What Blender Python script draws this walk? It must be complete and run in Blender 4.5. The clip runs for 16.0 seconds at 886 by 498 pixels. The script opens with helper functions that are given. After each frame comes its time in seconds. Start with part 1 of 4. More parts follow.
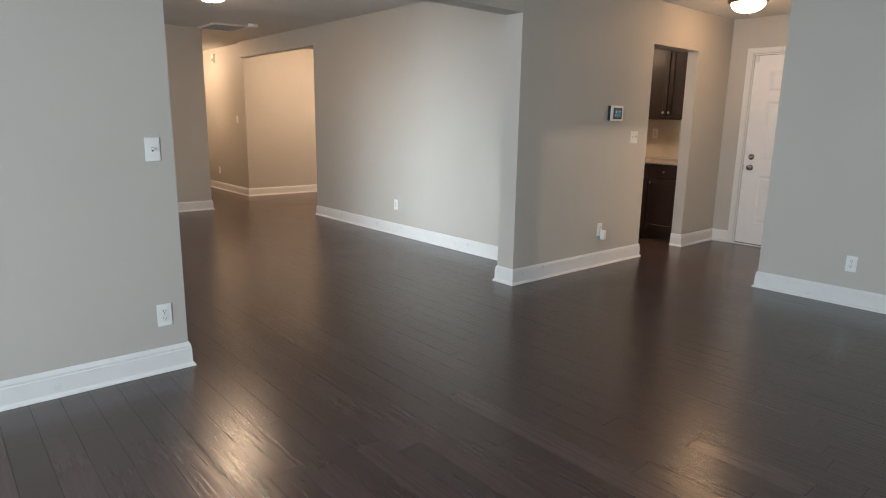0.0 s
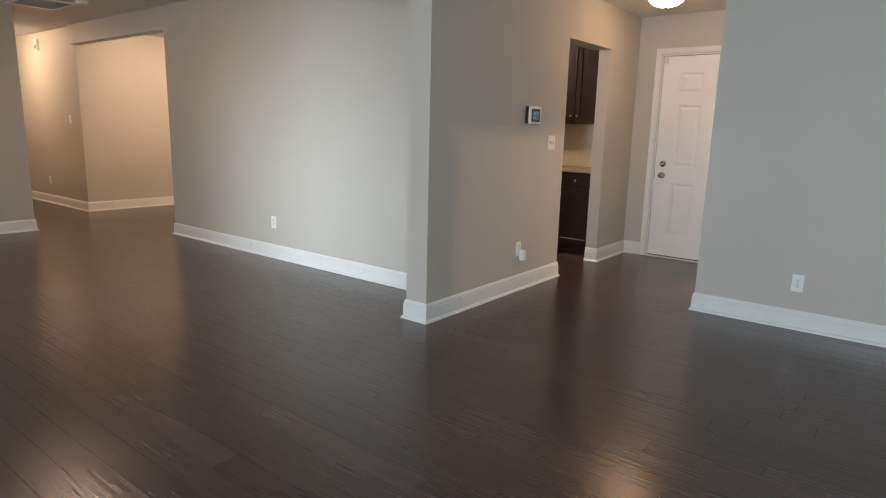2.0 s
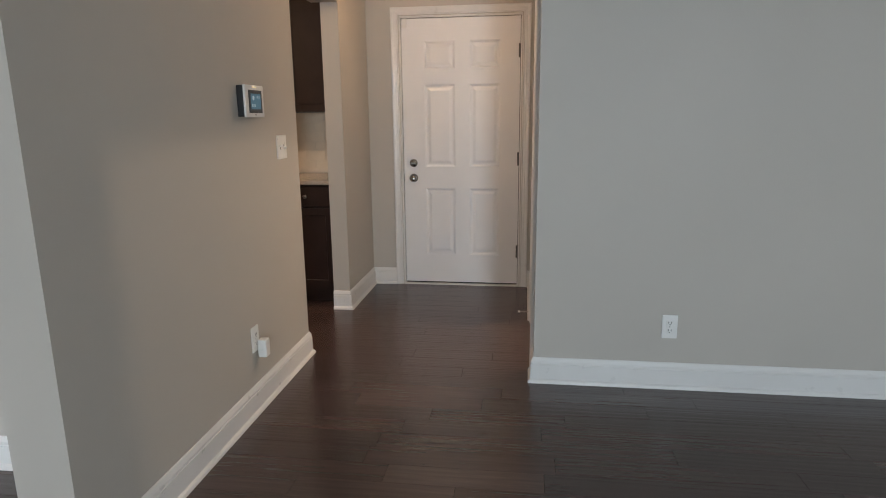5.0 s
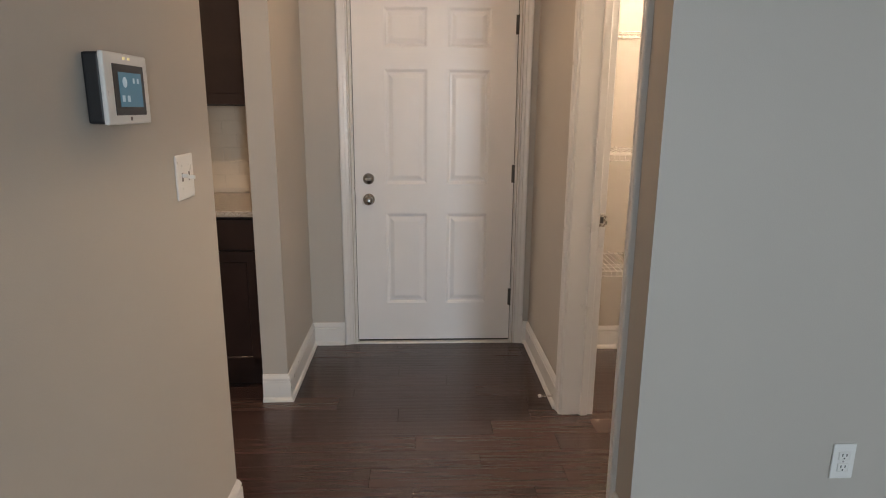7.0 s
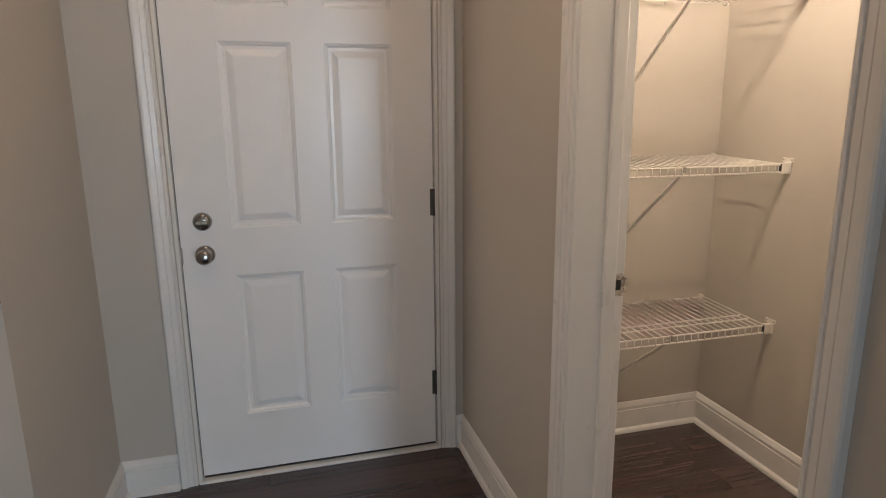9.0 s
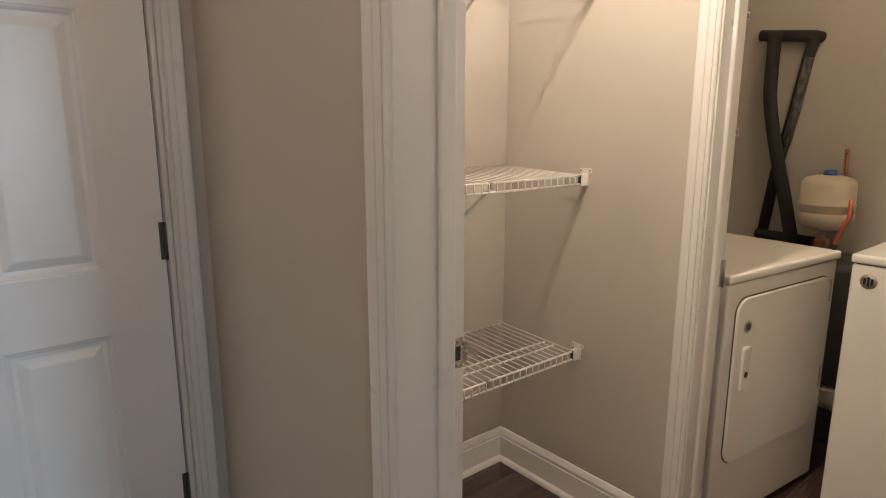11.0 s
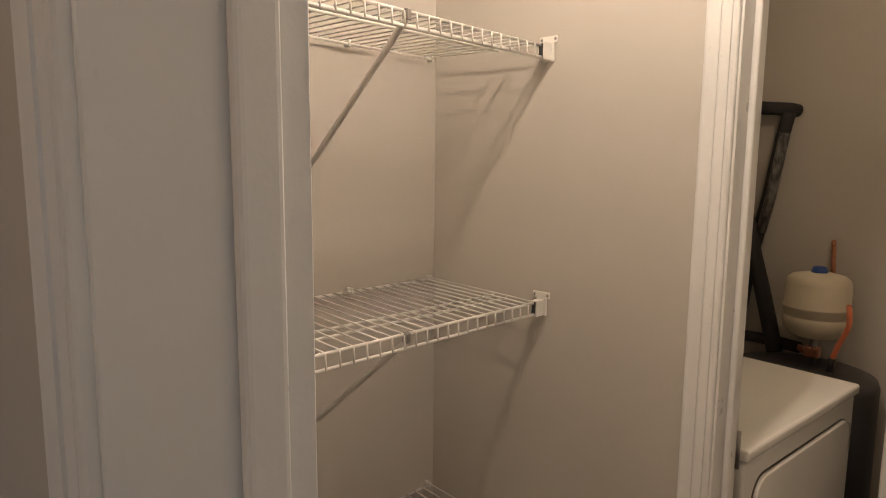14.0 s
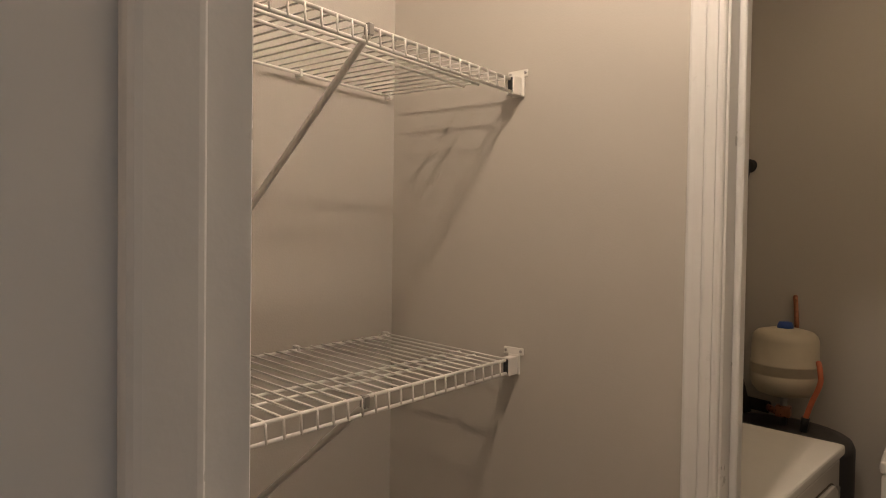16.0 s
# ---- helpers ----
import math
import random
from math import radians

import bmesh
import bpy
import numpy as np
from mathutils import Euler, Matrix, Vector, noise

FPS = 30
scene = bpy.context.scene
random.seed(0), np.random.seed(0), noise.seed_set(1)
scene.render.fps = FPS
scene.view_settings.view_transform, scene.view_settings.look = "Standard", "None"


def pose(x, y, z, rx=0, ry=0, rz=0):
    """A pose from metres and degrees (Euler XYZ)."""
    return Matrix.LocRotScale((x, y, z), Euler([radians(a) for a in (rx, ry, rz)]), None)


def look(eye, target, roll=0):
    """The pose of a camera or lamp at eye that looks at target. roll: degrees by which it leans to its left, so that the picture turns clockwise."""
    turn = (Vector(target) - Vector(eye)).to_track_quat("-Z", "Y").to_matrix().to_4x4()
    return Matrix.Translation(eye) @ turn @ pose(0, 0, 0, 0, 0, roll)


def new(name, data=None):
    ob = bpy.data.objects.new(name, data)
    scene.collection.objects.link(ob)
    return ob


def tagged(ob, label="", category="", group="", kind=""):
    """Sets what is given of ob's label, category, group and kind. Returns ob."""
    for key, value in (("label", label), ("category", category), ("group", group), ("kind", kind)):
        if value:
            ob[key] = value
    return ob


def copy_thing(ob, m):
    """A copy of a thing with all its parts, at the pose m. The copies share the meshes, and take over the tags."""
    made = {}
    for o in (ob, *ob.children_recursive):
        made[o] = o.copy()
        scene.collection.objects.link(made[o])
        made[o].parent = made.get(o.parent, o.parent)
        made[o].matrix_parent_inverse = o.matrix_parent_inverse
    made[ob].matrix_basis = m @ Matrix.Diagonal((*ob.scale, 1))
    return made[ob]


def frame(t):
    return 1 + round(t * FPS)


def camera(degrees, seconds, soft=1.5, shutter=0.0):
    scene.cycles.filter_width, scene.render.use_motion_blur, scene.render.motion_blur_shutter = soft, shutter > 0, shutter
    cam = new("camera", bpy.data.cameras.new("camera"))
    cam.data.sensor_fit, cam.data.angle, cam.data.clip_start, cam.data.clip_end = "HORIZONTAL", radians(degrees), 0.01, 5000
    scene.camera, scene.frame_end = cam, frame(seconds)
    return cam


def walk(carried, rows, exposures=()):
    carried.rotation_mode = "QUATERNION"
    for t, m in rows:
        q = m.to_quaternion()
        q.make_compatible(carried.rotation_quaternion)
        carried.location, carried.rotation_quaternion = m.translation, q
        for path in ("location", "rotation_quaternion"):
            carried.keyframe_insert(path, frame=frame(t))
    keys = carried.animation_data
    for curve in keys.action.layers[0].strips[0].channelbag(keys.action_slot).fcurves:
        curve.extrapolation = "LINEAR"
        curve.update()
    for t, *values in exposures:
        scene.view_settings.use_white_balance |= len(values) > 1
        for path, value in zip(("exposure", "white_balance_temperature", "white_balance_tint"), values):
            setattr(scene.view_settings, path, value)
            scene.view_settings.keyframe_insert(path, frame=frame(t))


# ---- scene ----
cam = camera(72.0, 16.0, soft=1.0)
PATH = [
    (0, (0.233, 0.135, 1.307), (1.503, 1.623, 0.897), 0.9),
    (0.5, (0.309, 0.25, 1.307), (1.59, 1.732, 0.901), 0.9),
    (1, (0.483, 0.419, 1.318), (1.803, 1.866, 0.916), 0.8),
    (1.5, (0.649, 0.657, 1.295), (2.076, 2.001, 0.9), 0.9),
    (2, (0.788, 0.956, 1.287), (2.335, 2.163, 0.897), 1.4),
    (2.5, (0.99, 1.199, 1.259), (2.642, 2.257, 0.871), 1.5),
    (3, (1.25, 1.416, 1.287), (2.998, 2.309, 0.901), 1.2),
    (3.5, (1.541, 1.654, 1.289), (3.352, 2.409, 0.902), 0.9),
    (4, (1.834, 1.833, 1.289), (3.696, 2.448, 0.893), 0.6),
    (4.5, (2.176, 2.001, 1.317), (4.079, 2.467, 0.911), 0.2),
    (4.7, (2.291, 2.095, 1.32), (4.211, 2.473, 0.908), -0.1),
    (6.8, (3.641, 2.796, 1.397), (5.586, 2.746, 0.935), -0.2),
    (7, (3.776, 2.829, 1.371), (5.722, 2.746, 0.916), 0.4),
    (7.5, (4.149, 2.892, 1.371), (6.091, 2.729, 0.919), 0.0),
    (8, (4.45, 2.94, 1.357), (6.381, 2.678, 0.908), 0.0),
    (8.5, (4.725, 2.911, 1.345), (6.646, 2.572, 0.9), -0.4),
    (9, (5.0, 2.853, 1.319), (6.885, 2.337, 0.894), -0.5),
    (9.5, (5.197, 2.811, 1.32), (6.999, 2.052, 0.9), -0.8),
    (10, (5.352, 2.825, 1.322), (7.045, 1.841, 0.914), -0.6),
    (10.2, (5.397, 2.817, 1.323), (7.049, 1.765, 0.919), -0.4),
    (12.3, (5.66, 2.531, 1.275), (7.07, 1.173, 0.869), 0.3),
    (12.5, (5.69, 2.516, 1.291), (7.096, 1.152, 0.889), 0.4),
    (13, (5.753, 2.448, 1.327), (7.152, 1.074, 0.933), 0.5),
    (13.5, (5.854, 2.342, 1.377), (7.245, 0.953, 1.01), 0.5),
    (14, (5.919, 2.276, 1.446), (7.321, 0.873, 1.189), 0.5),
    (14.5, (5.949, 2.24, 1.493), (7.381, 0.851, 1.357), 0.8),
    (15, (5.963, 2.228, 1.481), (7.415, 0.855, 1.412), 0.8),
    (15.5, (6.002, 2.209, 1.44), (7.446, 0.826, 1.397), 0.8),
    (16, (6.043, 2.194, 1.397), (7.328, 0.662, 1.355), 0.8),
]
walk(cam, [(t, look(eye, target, roll)) for t, eye, target, roll in PATH],
     exposures=[(0.0, 0.12, 6700, 15), (3.5, -0.03, 6750, 16), (7.0, -0.06, 6750, 16), (8.5, -0.20, 6350, 14), (9.5, -0.34, 6050, 12), (10.2, -0.36, 6000, 11), (12.3, -0.32, 6000, 11), (13.5, -0.66, 6050, 12), (14.5, -1.36, 6150, 14), (16.0, -1.48, 6150, 14)])

# ---- world and light ----
world = bpy.data.worlds.new("world")
scene.world = world
world.use_nodes = True
wn = world.node_tree
sky = wn.nodes.new("ShaderNodeTexSky")
sky.sky_type = "NISHITA"
sky.sun_disc = False
sky.sun_elevation, sky.sun_rotation = radians(38), radians(250)
wn.nodes["Background"].inputs["Strength"].default_value = 0.1
wn.links.new(sky.outputs[0], wn.nodes["Background"].inputs["Color"])

GLOW = 1.0          # scale of all lamps
HALL_GLOW, ROOM_GLOW, PANTRY_GLOW, LAUNDRY_GLOW = 29.0 * GLOW, 85.0 * GLOW, 57.0 * GLOW, 37.0 * GLOW
KITCHEN_GLOW, CORRIDOR_GLOW = 115.0 * GLOW, 170.0 * GLOW
WARM = (1.0, 0.74, 0.50)
SOFT_WARM = (1.0, 0.80, 0.585)
LAUNDRY_WARM = (1.0, 0.74, 0.45)
COOL = (0.72, 0.905, 1.02)
SOUTH_FILL = (1.0, 0.90, 0.82)    # tint of the added south fill, chosen to warm the column wall


def daylight(name, eye, target, width, height, power, color=COOL, spread=180):
    data = bpy.data.lights.new(name, "AREA")
    data.shape, data.size, data.size_y, data.energy, data.color = "RECTANGLE", width, height, power, color
    data.spread = radians(spread)
    ob = new(name, data)
    ob.matrix_world = look(eye, target)
    return ob


daylight("window_light", (-2.72, 0.6, 1.45), (0, -0.6, 0.8), 1.1, 1.5, 285)
daylight("window_light", (-2.72, 5.2, 1.45), (0, 5.2, 0.7), 1.4, 1.5, 78)
daylight("window_light", (-2.71, 5.2, 1.45), (4.4, 5.35, 0.55), 0.8, 1.0, 11.0, COOL, 30)   # added narrow beam for the bright patch on the long wall
# added fill through an unseen south window, lightens the column wall
daylight("window_light", (2.2, -3.12, 1.45), (2.2, 0, 1.35), 2.0, 1.5, 9, SOUTH_FILL)


# ---- materials ----
def material(name, color, rough=0.5, metal=0.0):
    m = bpy.data.materials.new(name)
    m.use_nodes = True
    b = m.node_tree.nodes["Principled BSDF"]
    b.inputs["Base Color"].default_value = (*color, 1)
    b.inputs["Roughness"].default_value, b.inputs["Metallic"].default_value = rough, metal
    return m


def node(m, kind, **values):
    n = m.node_tree.nodes.new(kind)
    for key, value in values.items():
        n.inputs[key].default_value = value
    return n


def link(m, a, b):
    m.node_tree.links.new(a, b)


def shader(m):
    return m.node_tree.nodes["Principled BSDF"]


def place(m, sx=1, sy=1, sz=1):
    """World position, scaled."""
    g, v = node(m, "ShaderNodeNewGeometry"), m.node_tree.nodes.new("ShaderNodeMapping")
    v.inputs["Scale"].default_value = (sx, sy, sz)
    link(m, g.outputs["Position"], v.inputs["Vector"])
    return v.outputs["Vector"]


def noise_tex(m, vector, scale, detail=4, rough=0.55):
    n = node(m, "ShaderNodeTexNoise", Scale=scale, Detail=detail, Roughness=rough)
    link(m, vector, n.inputs["Vector"])
    return n.outputs["Fac"]


def ramp(m, fac, stops):
    n = m.node_tree.nodes.new("ShaderNodeValToRGB")
    while len(n.color_ramp.elements) < len(stops):
        n.color_ramp.elements.new(0.5)
    for e, (pos, c) in zip(n.color_ramp.elements, stops):
        e.position, e.color = pos, (*c, 1)
    link(m, fac, n.inputs["Fac"])
    return n.outputs["Color"]


def bump(m, height, strength, distance):
    n = node(m, "ShaderNodeBump", Strength=strength, Distance=distance)
    link(m, height, n.inputs["Height"])
    return n


def mottled(name, color, rough, spread=0.04, scale=3.0, fine=350.0, relief=0.0004, rough_spread=0.08, metal=0.0):
    """A painted or moulded surface: broad faint blotches, fine grain in relief, uneven gloss."""
    m = material(name, color, rough, metal)
    p = place(m)
    broad, grain = noise_tex(m, p, scale, 3), noise_tex(m, p, fine, 2)
    lo, hi = [tuple(max(0, c * (1 + k * spread)) for c in color) for k in (-1, 1)]
    link(m, ramp(m, broad, [(0.3, lo), (0.7, hi)]), shader(m).inputs["Base Color"])
    r = node(m, "ShaderNodeMapRange")
    r.inputs["To Min"].default_value, r.inputs["To Max"].default_value = max(0.02, rough - rough_spread), min(1, rough + rough_spread)
    link(m, noise_tex(m, p, scale * 4, 4), r.inputs["Value"])
    link(m, r.outputs[0], shader(m).inputs["Roughness"])
    if relief:
        link(m, bump(m, grain, 0.5, relief).outputs[0], shader(m).inputs["Normal"])
    return m


def wood_floor(name):
    m = material(name, (0.03, 0.02, 0.016), 0.3)
    shader(m).inputs["Specular IOR Level"].default_value = 0.8
    info, geo = node(m, "ShaderNodeObjectInfo"), node(m, "ShaderNodeNewGeometry")
    add = m.node_tree.nodes.new("ShaderNodeMath")
    link(m, info.outputs["Random"], add.inputs[0])
    link(m, geo.outputs["Random Per Island"], add.inputs[1])
    pick = m.node_tree.nodes.new("ShaderNodeMath")
    pick.operation = "FRACT"
    link(m, add.outputs[0], pick.inputs[0])
    shift = m.node_tree.nodes.new("ShaderNodeVectorMath")
    shift.operation = "MULTIPLY_ADD"
    shift.inputs[1].default_value = (31, 47, 13)
    link(m, pick.outputs[0], shift.inputs[0])
    link(m, place(m, 1, 0.055, 1), shift.inputs[2])
    grain = noise_tex(m, shift.outputs[0], 55, 6, 0.6)
    figure = noise_tex(m, shift.outputs[0], 14, 3, 0.5)
    tone = ramp(m, pick.outputs[0], [(0.0, (0.048, 0.0290, 0.0275)), (0.55, (0.059, 0.0365, 0.0342)), (0.9, (0.068, 0.0430, 0.0400)), (1.0, (0.086, 0.0570, 0.0525))])
    dark = ramp(m, grain, [(0.28, (0.80, 0.79, 0.79)), (0.5, (0.99, 0.99, 0.99)), (0.72, (1.18, 1.17, 1.16))])
    mix = m.node_tree.nodes.new("ShaderNodeMix")
    mix.data_type, mix.blend_type = "RGBA", "MULTIPLY"
    mix.inputs["Factor"].default_value = 1.0
    link(m, tone, mix.inputs["A"])
    link(m, dark, mix.inputs["B"])
    link(m, mix.outputs["Result"], shader(m).inputs["Base Color"])
    rr = node(m, "ShaderNodeMapRange")
    rr.inputs["To Min"].default_value, rr.inputs["To Max"].default_value = 0.19, 0.30
    link(m, noise_tex(m, place(m), 2.2, 4), rr.inputs["Value"])
    link(m, rr.outputs[0], shader(m).inputs["Roughness"])
    rings = node(m, "ShaderNodeTexWave", Scale=9.0, Distortion=9.0, Detail=2.0)
    rings.inputs["Detail Scale"].default_value = 1.6
    link(m, shift.outputs[0], rings.inputs["Vector"])
    wavy = bump(m, figure, 0.24, 0.0012)
    scraped = bump(m, noise_tex(m, place(m, 0.8, 0.5, 1), 30, 2), 0.3, 0.0008)
    cathedral = bump(m, rings.outputs["Fac"], 0.28, 0.0009)
    pores = bump(m, grain, 0.10, 0.0003)
    link(m, wavy.outputs[0], scraped.inputs["Normal"])
    link(m, scraped.outputs[0], cathedral.inputs["Normal"])
    link(m, cathedral.outputs[0], pores.inputs["Normal"])
    link(m, pores.outputs[0], shader(m).inputs["Normal"])
    return m


def granite(name):
    m = material(name, (0.5, 0.45, 0.4), 0.15)
    v = node(m, "ShaderNodeTexVoronoi", Scale=230.0)
    link(m, place(m), v.inputs["Vector"])
    link(m, ramp(m, v.outputs["Color"], [(0.10, (0.27, 0.215, 0.17)), (0.30, (0.41, 0.34, 0.275)), (0.8, (0.52, 0.45, 0.375))]), shader(m).inputs["Base Color"])
    return m


def glowing(name, color, strength):
    m = material(name, tuple(0.3 * c for c in color), 0.3)
    shader(m).inputs["Emission Color"].default_value = (*color, 1)
    shader(m).inputs["Emission Strength"].default_value = strength
    return m


PAINT = mottled("greige_wall_paint", (0.498, 0.463, 0.414), 0.55, 0.02, 1.5, 260, 0.0006)
CEIL = mottled("ceiling_paint", (0.72, 0.71, 0.69), 0.85, 0.03, 2, 120, 0.0015)
TRIM = mottled("white_trim_paint", (0.73, 0.72, 0.70), 0.3, 0.025, 4, 180, 0.0003)
DOOR = mottled("white_door_paint", (0.83, 0.825, 0.825), 0.32, 0.02, 3, 220, 0.0003)
WOOD = wood_floor("dark_hardwood")
GAP = mottled("floor_underside", (0.012, 0.009, 0.008), 0.7, 0.2)
PLATE = mottled("white_plastic", (0.8, 0.79, 0.76), 0.3, 0.01, 8, 300, 0.0001)
# openings have no depth: their shade is this dark colour
SLOT = mottled("dark_slot", (0.03, 0.03, 0.03), 0.6, 0.1)
NICKEL = mottled("satin_nickel", (0.55, 0.53, 0.50), 0.28, 0.05, 20, 500, 0.0001, 0.08, 1.0)
BRONZE = mottled("brushed_bronze", (0.22, 0.17, 0.12), 0.32, 0.08, 20, 500, 0.0001, 0.08, 1.0)
STEEL = mottled("dull_steel", (0.42, 0.40, 0.38), 0.35, 0.1, 30, 500, 0.0001, 0.08, 1.0)
ESPRESSO = mottled("espresso_cabinet", (0.022, 0.011, 0.009), 0.32, 0.25, 6, 90, 0.0004)
GRANITE = granite("speckled_granite")
TILE = mottled("cream_glazed_tile", (0.64, 0.56, 0.45), 0.16, 0.05, 6, 60, 0.0004)
GROUT = mottled("grout", (0.60, 0.525, 0.43), 0.85, 0.1)
KNOB = mottled("dull_nickel_knob", (0.33, 0.315, 0.30), 0.24, 0.05, 20, 500, 0.0001, 0.06, 1.0)
DARK_STEEL = mottled("dark_steel", (0.13, 0.125, 0.12), 0.4, 0.1, 30, 500, 0.0001, 0.08, 1.0)
WIRE = mottled("white_vinyl_wire", (0.74, 0.71, 0.66), 0.35, 0.03, 12, 300, 0.0001)
ENAMEL = mottled("white_enamel", (0.80, 0.78, 0.74), 0.22, 0.015, 3, 150, 0.0002)
# dark fill that paints the shade into the machines' panel gaps
SEAM = mottled("shadow_seam", (0.10, 0.09, 0.08), 0.7, 0.1)
FOAM = mottled("black_pipe_foam", (0.022, 0.021, 0.023), 0.75, 0.25, 12, 120, 0.001)
# worn foam, with the bright reflection on it put into the grey
WORN_SHEEN = material("worn_foam_sheen", (0.05, 0.05, 0.05), 0.5)
link(WORN_SHEEN, ramp(WORN_SHEEN, noise_tex(WORN_SHEEN, place(WORN_SHEEN, 1, 1, 0.3), 70, 5), [(0.40, (0.03, 0.03, 0.03)), (0.75, (0.22, 0.21, 0.20))]), shader(WORN_SHEEN).inputs["Base Color"])
COPPER = mottled("copper_pipe", (0.62, 0.28, 0.17), 0.3, 0.15, 25, 200, 0.0002, 0.1, 1.0)
PEX = mottled("orange_pipe", (0.62, 0.17, 0.08), 0.4, 0.1, 20)
CREAM = mottled("cream_tank_paint", (0.62, 0.55, 0.42), 0.35, 0.05, 10, 200, 0.0003)
BLUE = mottled("blue_cap", (0.03, 0.08, 0.32), 0.4, 0.1)
HEATER = mottled("dark_heater_jacket", (0.05, 0.048, 0.05), 0.45, 0.15, 8)
FOIL = mottled("foil_duct", (0.6, 0.6, 0.6), 0.25, 0.1, 30, 120, 0.001, 0.1, 1.0)
BLACK = mottled("black_plastic", (0.02, 0.02, 0.022), 0.35, 0.1)
GREY = mottled("grey_plastic", (0.16, 0.14, 0.12), 0.45, 0.1)
SCREEN = glowing("lit_screen", (0.07, 0.25, 0.36), 0.30)
ICON = glowing("lit_icon", (0.6, 0.8, 0.9), 0.3)
LED = glowing("amber_led", (1.0, 0.72, 0.3), 1.5)


# ---- mesh helpers ----
def box(bm, x0, x1, y0, y1, z0, z1, bevel=0.0, segments=1):
    v = [bm.verts.new((x, y, z)) for x in (x0, x1) for y in (y0, y1) for z in (z0, z1)]
    f = [bm.faces.new([v[i] for i in q]) for q in ((0, 1, 3, 2), (4, 6, 7, 5), (0, 4, 5, 1), (2, 3, 7, 6), (0, 2, 6, 4), (1, 5, 7, 3))]
    if bevel:
        edges = list({e for face in f for e in face.edges})
        bmesh.ops.bevel(bm, geom=edges, offset=bevel, segments=segments, affect="EDGES", profile=0.6)
    return bm


def boxes(*rows, bevel=0.0, segments=1):
    bm = bmesh.new()
    for r in rows:
        box(bm, *r, bevel=bevel, segments=segments)
    return bm


def tube(bm, points, r, seg=8, caps=True):
    """A round bar along points."""
    points = [Vector(p) for p in points]
    rings, up = [], None
    for i, p in enumerate(points):
        d = (points[min(i + 1, len(points) - 1)] - points[max(i - 1, 0)]).normalized()
        if up is None:
            up = d.orthogonal().normalized()
        up = (up - d * up.dot(d)).normalized()
        side = d.cross(up)
        rings.append([bm.verts.new(p + r * (math.cos(a) * up + math.sin(a) * side)) for a in (2 * math.pi * k / seg for k in range(seg))])
    for a, b in zip(rings, rings[1:]):
        for k in range(seg):
            bm.faces.new((a[k], a[(k + 1) % seg], b[(k + 1) % seg], b[k])).smooth = True
    if caps:
        bm.faces.new(rings[0][::-1]), bm.faces.new(rings[-1])
    return bm


def curve(points, steps=8):
    """A smooth line through points (Catmull-Rom)."""
    p = [Vector(q) for q in points]
    p = [2 * p[0] - p[1], *p, 2 * p[-1] - p[-2]]
    out = []
    for a, b, c, d in zip(p, p[1:], p[2:], p[3:]):
        for k in range(steps):
            t = k / steps
            out.append(0.5 * (2 * b + (c - a) * t + (2 * a - 5 * b + 4 * c - d) * t * t + (3 * b - a - 3 * c + d) * t**3))
    return [*out, p[-2]]


def lathe(bm, profile, seg=32, axis="z", at=(0, 0, 0)):
    """A turned shape: rows of radius and height along the axis."""
    rings = []
    for r, h in profile:
        ring = []
        for k in range(seg):
            a = 2 * math.pi * k / seg
            c, s = max(r, 1e-4) * math.cos(a), max(r, 1e-4) * math.sin(a)
            v = {"z": (c, s, h), "x": (h, c, s), "y": (s, h, c)}[axis]
            ring.append(bm.verts.new(Vector(at) + Vector(v)))
        rings.append(ring)
    for a, b in zip(rings, rings[1:]):
        for k in range(seg):
            bm.faces.new((a[k], a[(k + 1) % seg], b[(k + 1) % seg], b[k])).smooth = True
    bm.faces.new(rings[0][::-1]), bm.faces.new(rings[-1])
    return bm


def sweep(path, n, profile):
    """A moulding with mitred corners: profile rows are (to the left of the path, along n)."""
    bm, n, pts = bmesh.new(), Vector(n), [Vector(p) for p in path]
    dirs = [(b - a).normalized() for a, b in zip(pts, pts[1:])]
    sides = [n.cross(d) for d in dirs]
    rings = []
    for i, p in enumerate(pts):
        s1, s2 = sides[max(i - 1, 0)], sides[min(i, len(sides) - 1)]
        m = (s1 + s2) / (1 + s1.dot(s2))
        rings.append([bm.verts.new(p + a * m + b * n) for a, b in profile])
    k = len(profile)
    for a, b in zip(rings, rings[1:]):
        for j in range(k):
            bm.faces.new((a[j], b[j], b[(j + 1) % k], a[(j + 1) % k]))
    bm.faces.new(rings[0]), bm.faces.new(rings[-1][::-1])
    return bm


def rounded_slab(x0, x1, z0, z1, r, front, back, ease, steps=7):
    """An upright panel that faces -y, with round corners and an eased front edge."""
    def ring(inset, y):
        out = []
        for cx, cz, start in ((x1 - r, z1 - r, 0), (x0 + r, z1 - r, 90), (x0 + r, z0 + r, 180), (x1 - r, z0 + r, 270)):
            for k in range(steps + 1):
                a = radians(start + 90 * k / steps)
                out.append(bm.verts.new((cx + (r - inset) * math.cos(a), y, cz + (r - inset) * math.sin(a))))
        return out

    bm = bmesh.new()
    rings = [ring(0, back), ring(0, front + ease), ring(ease * 0.3, front + ease * 0.3), ring(ease, front)]
    for a, b in zip(rings, rings[1:]):
        for k in range(len(a)):
            bm.faces.new((a[k], a[(k + 1) % len(a)], b[(k + 1) % len(a)], b[k]))
    bm.faces.new(rings[0]), bm.faces.new(rings[-1])
    return bm


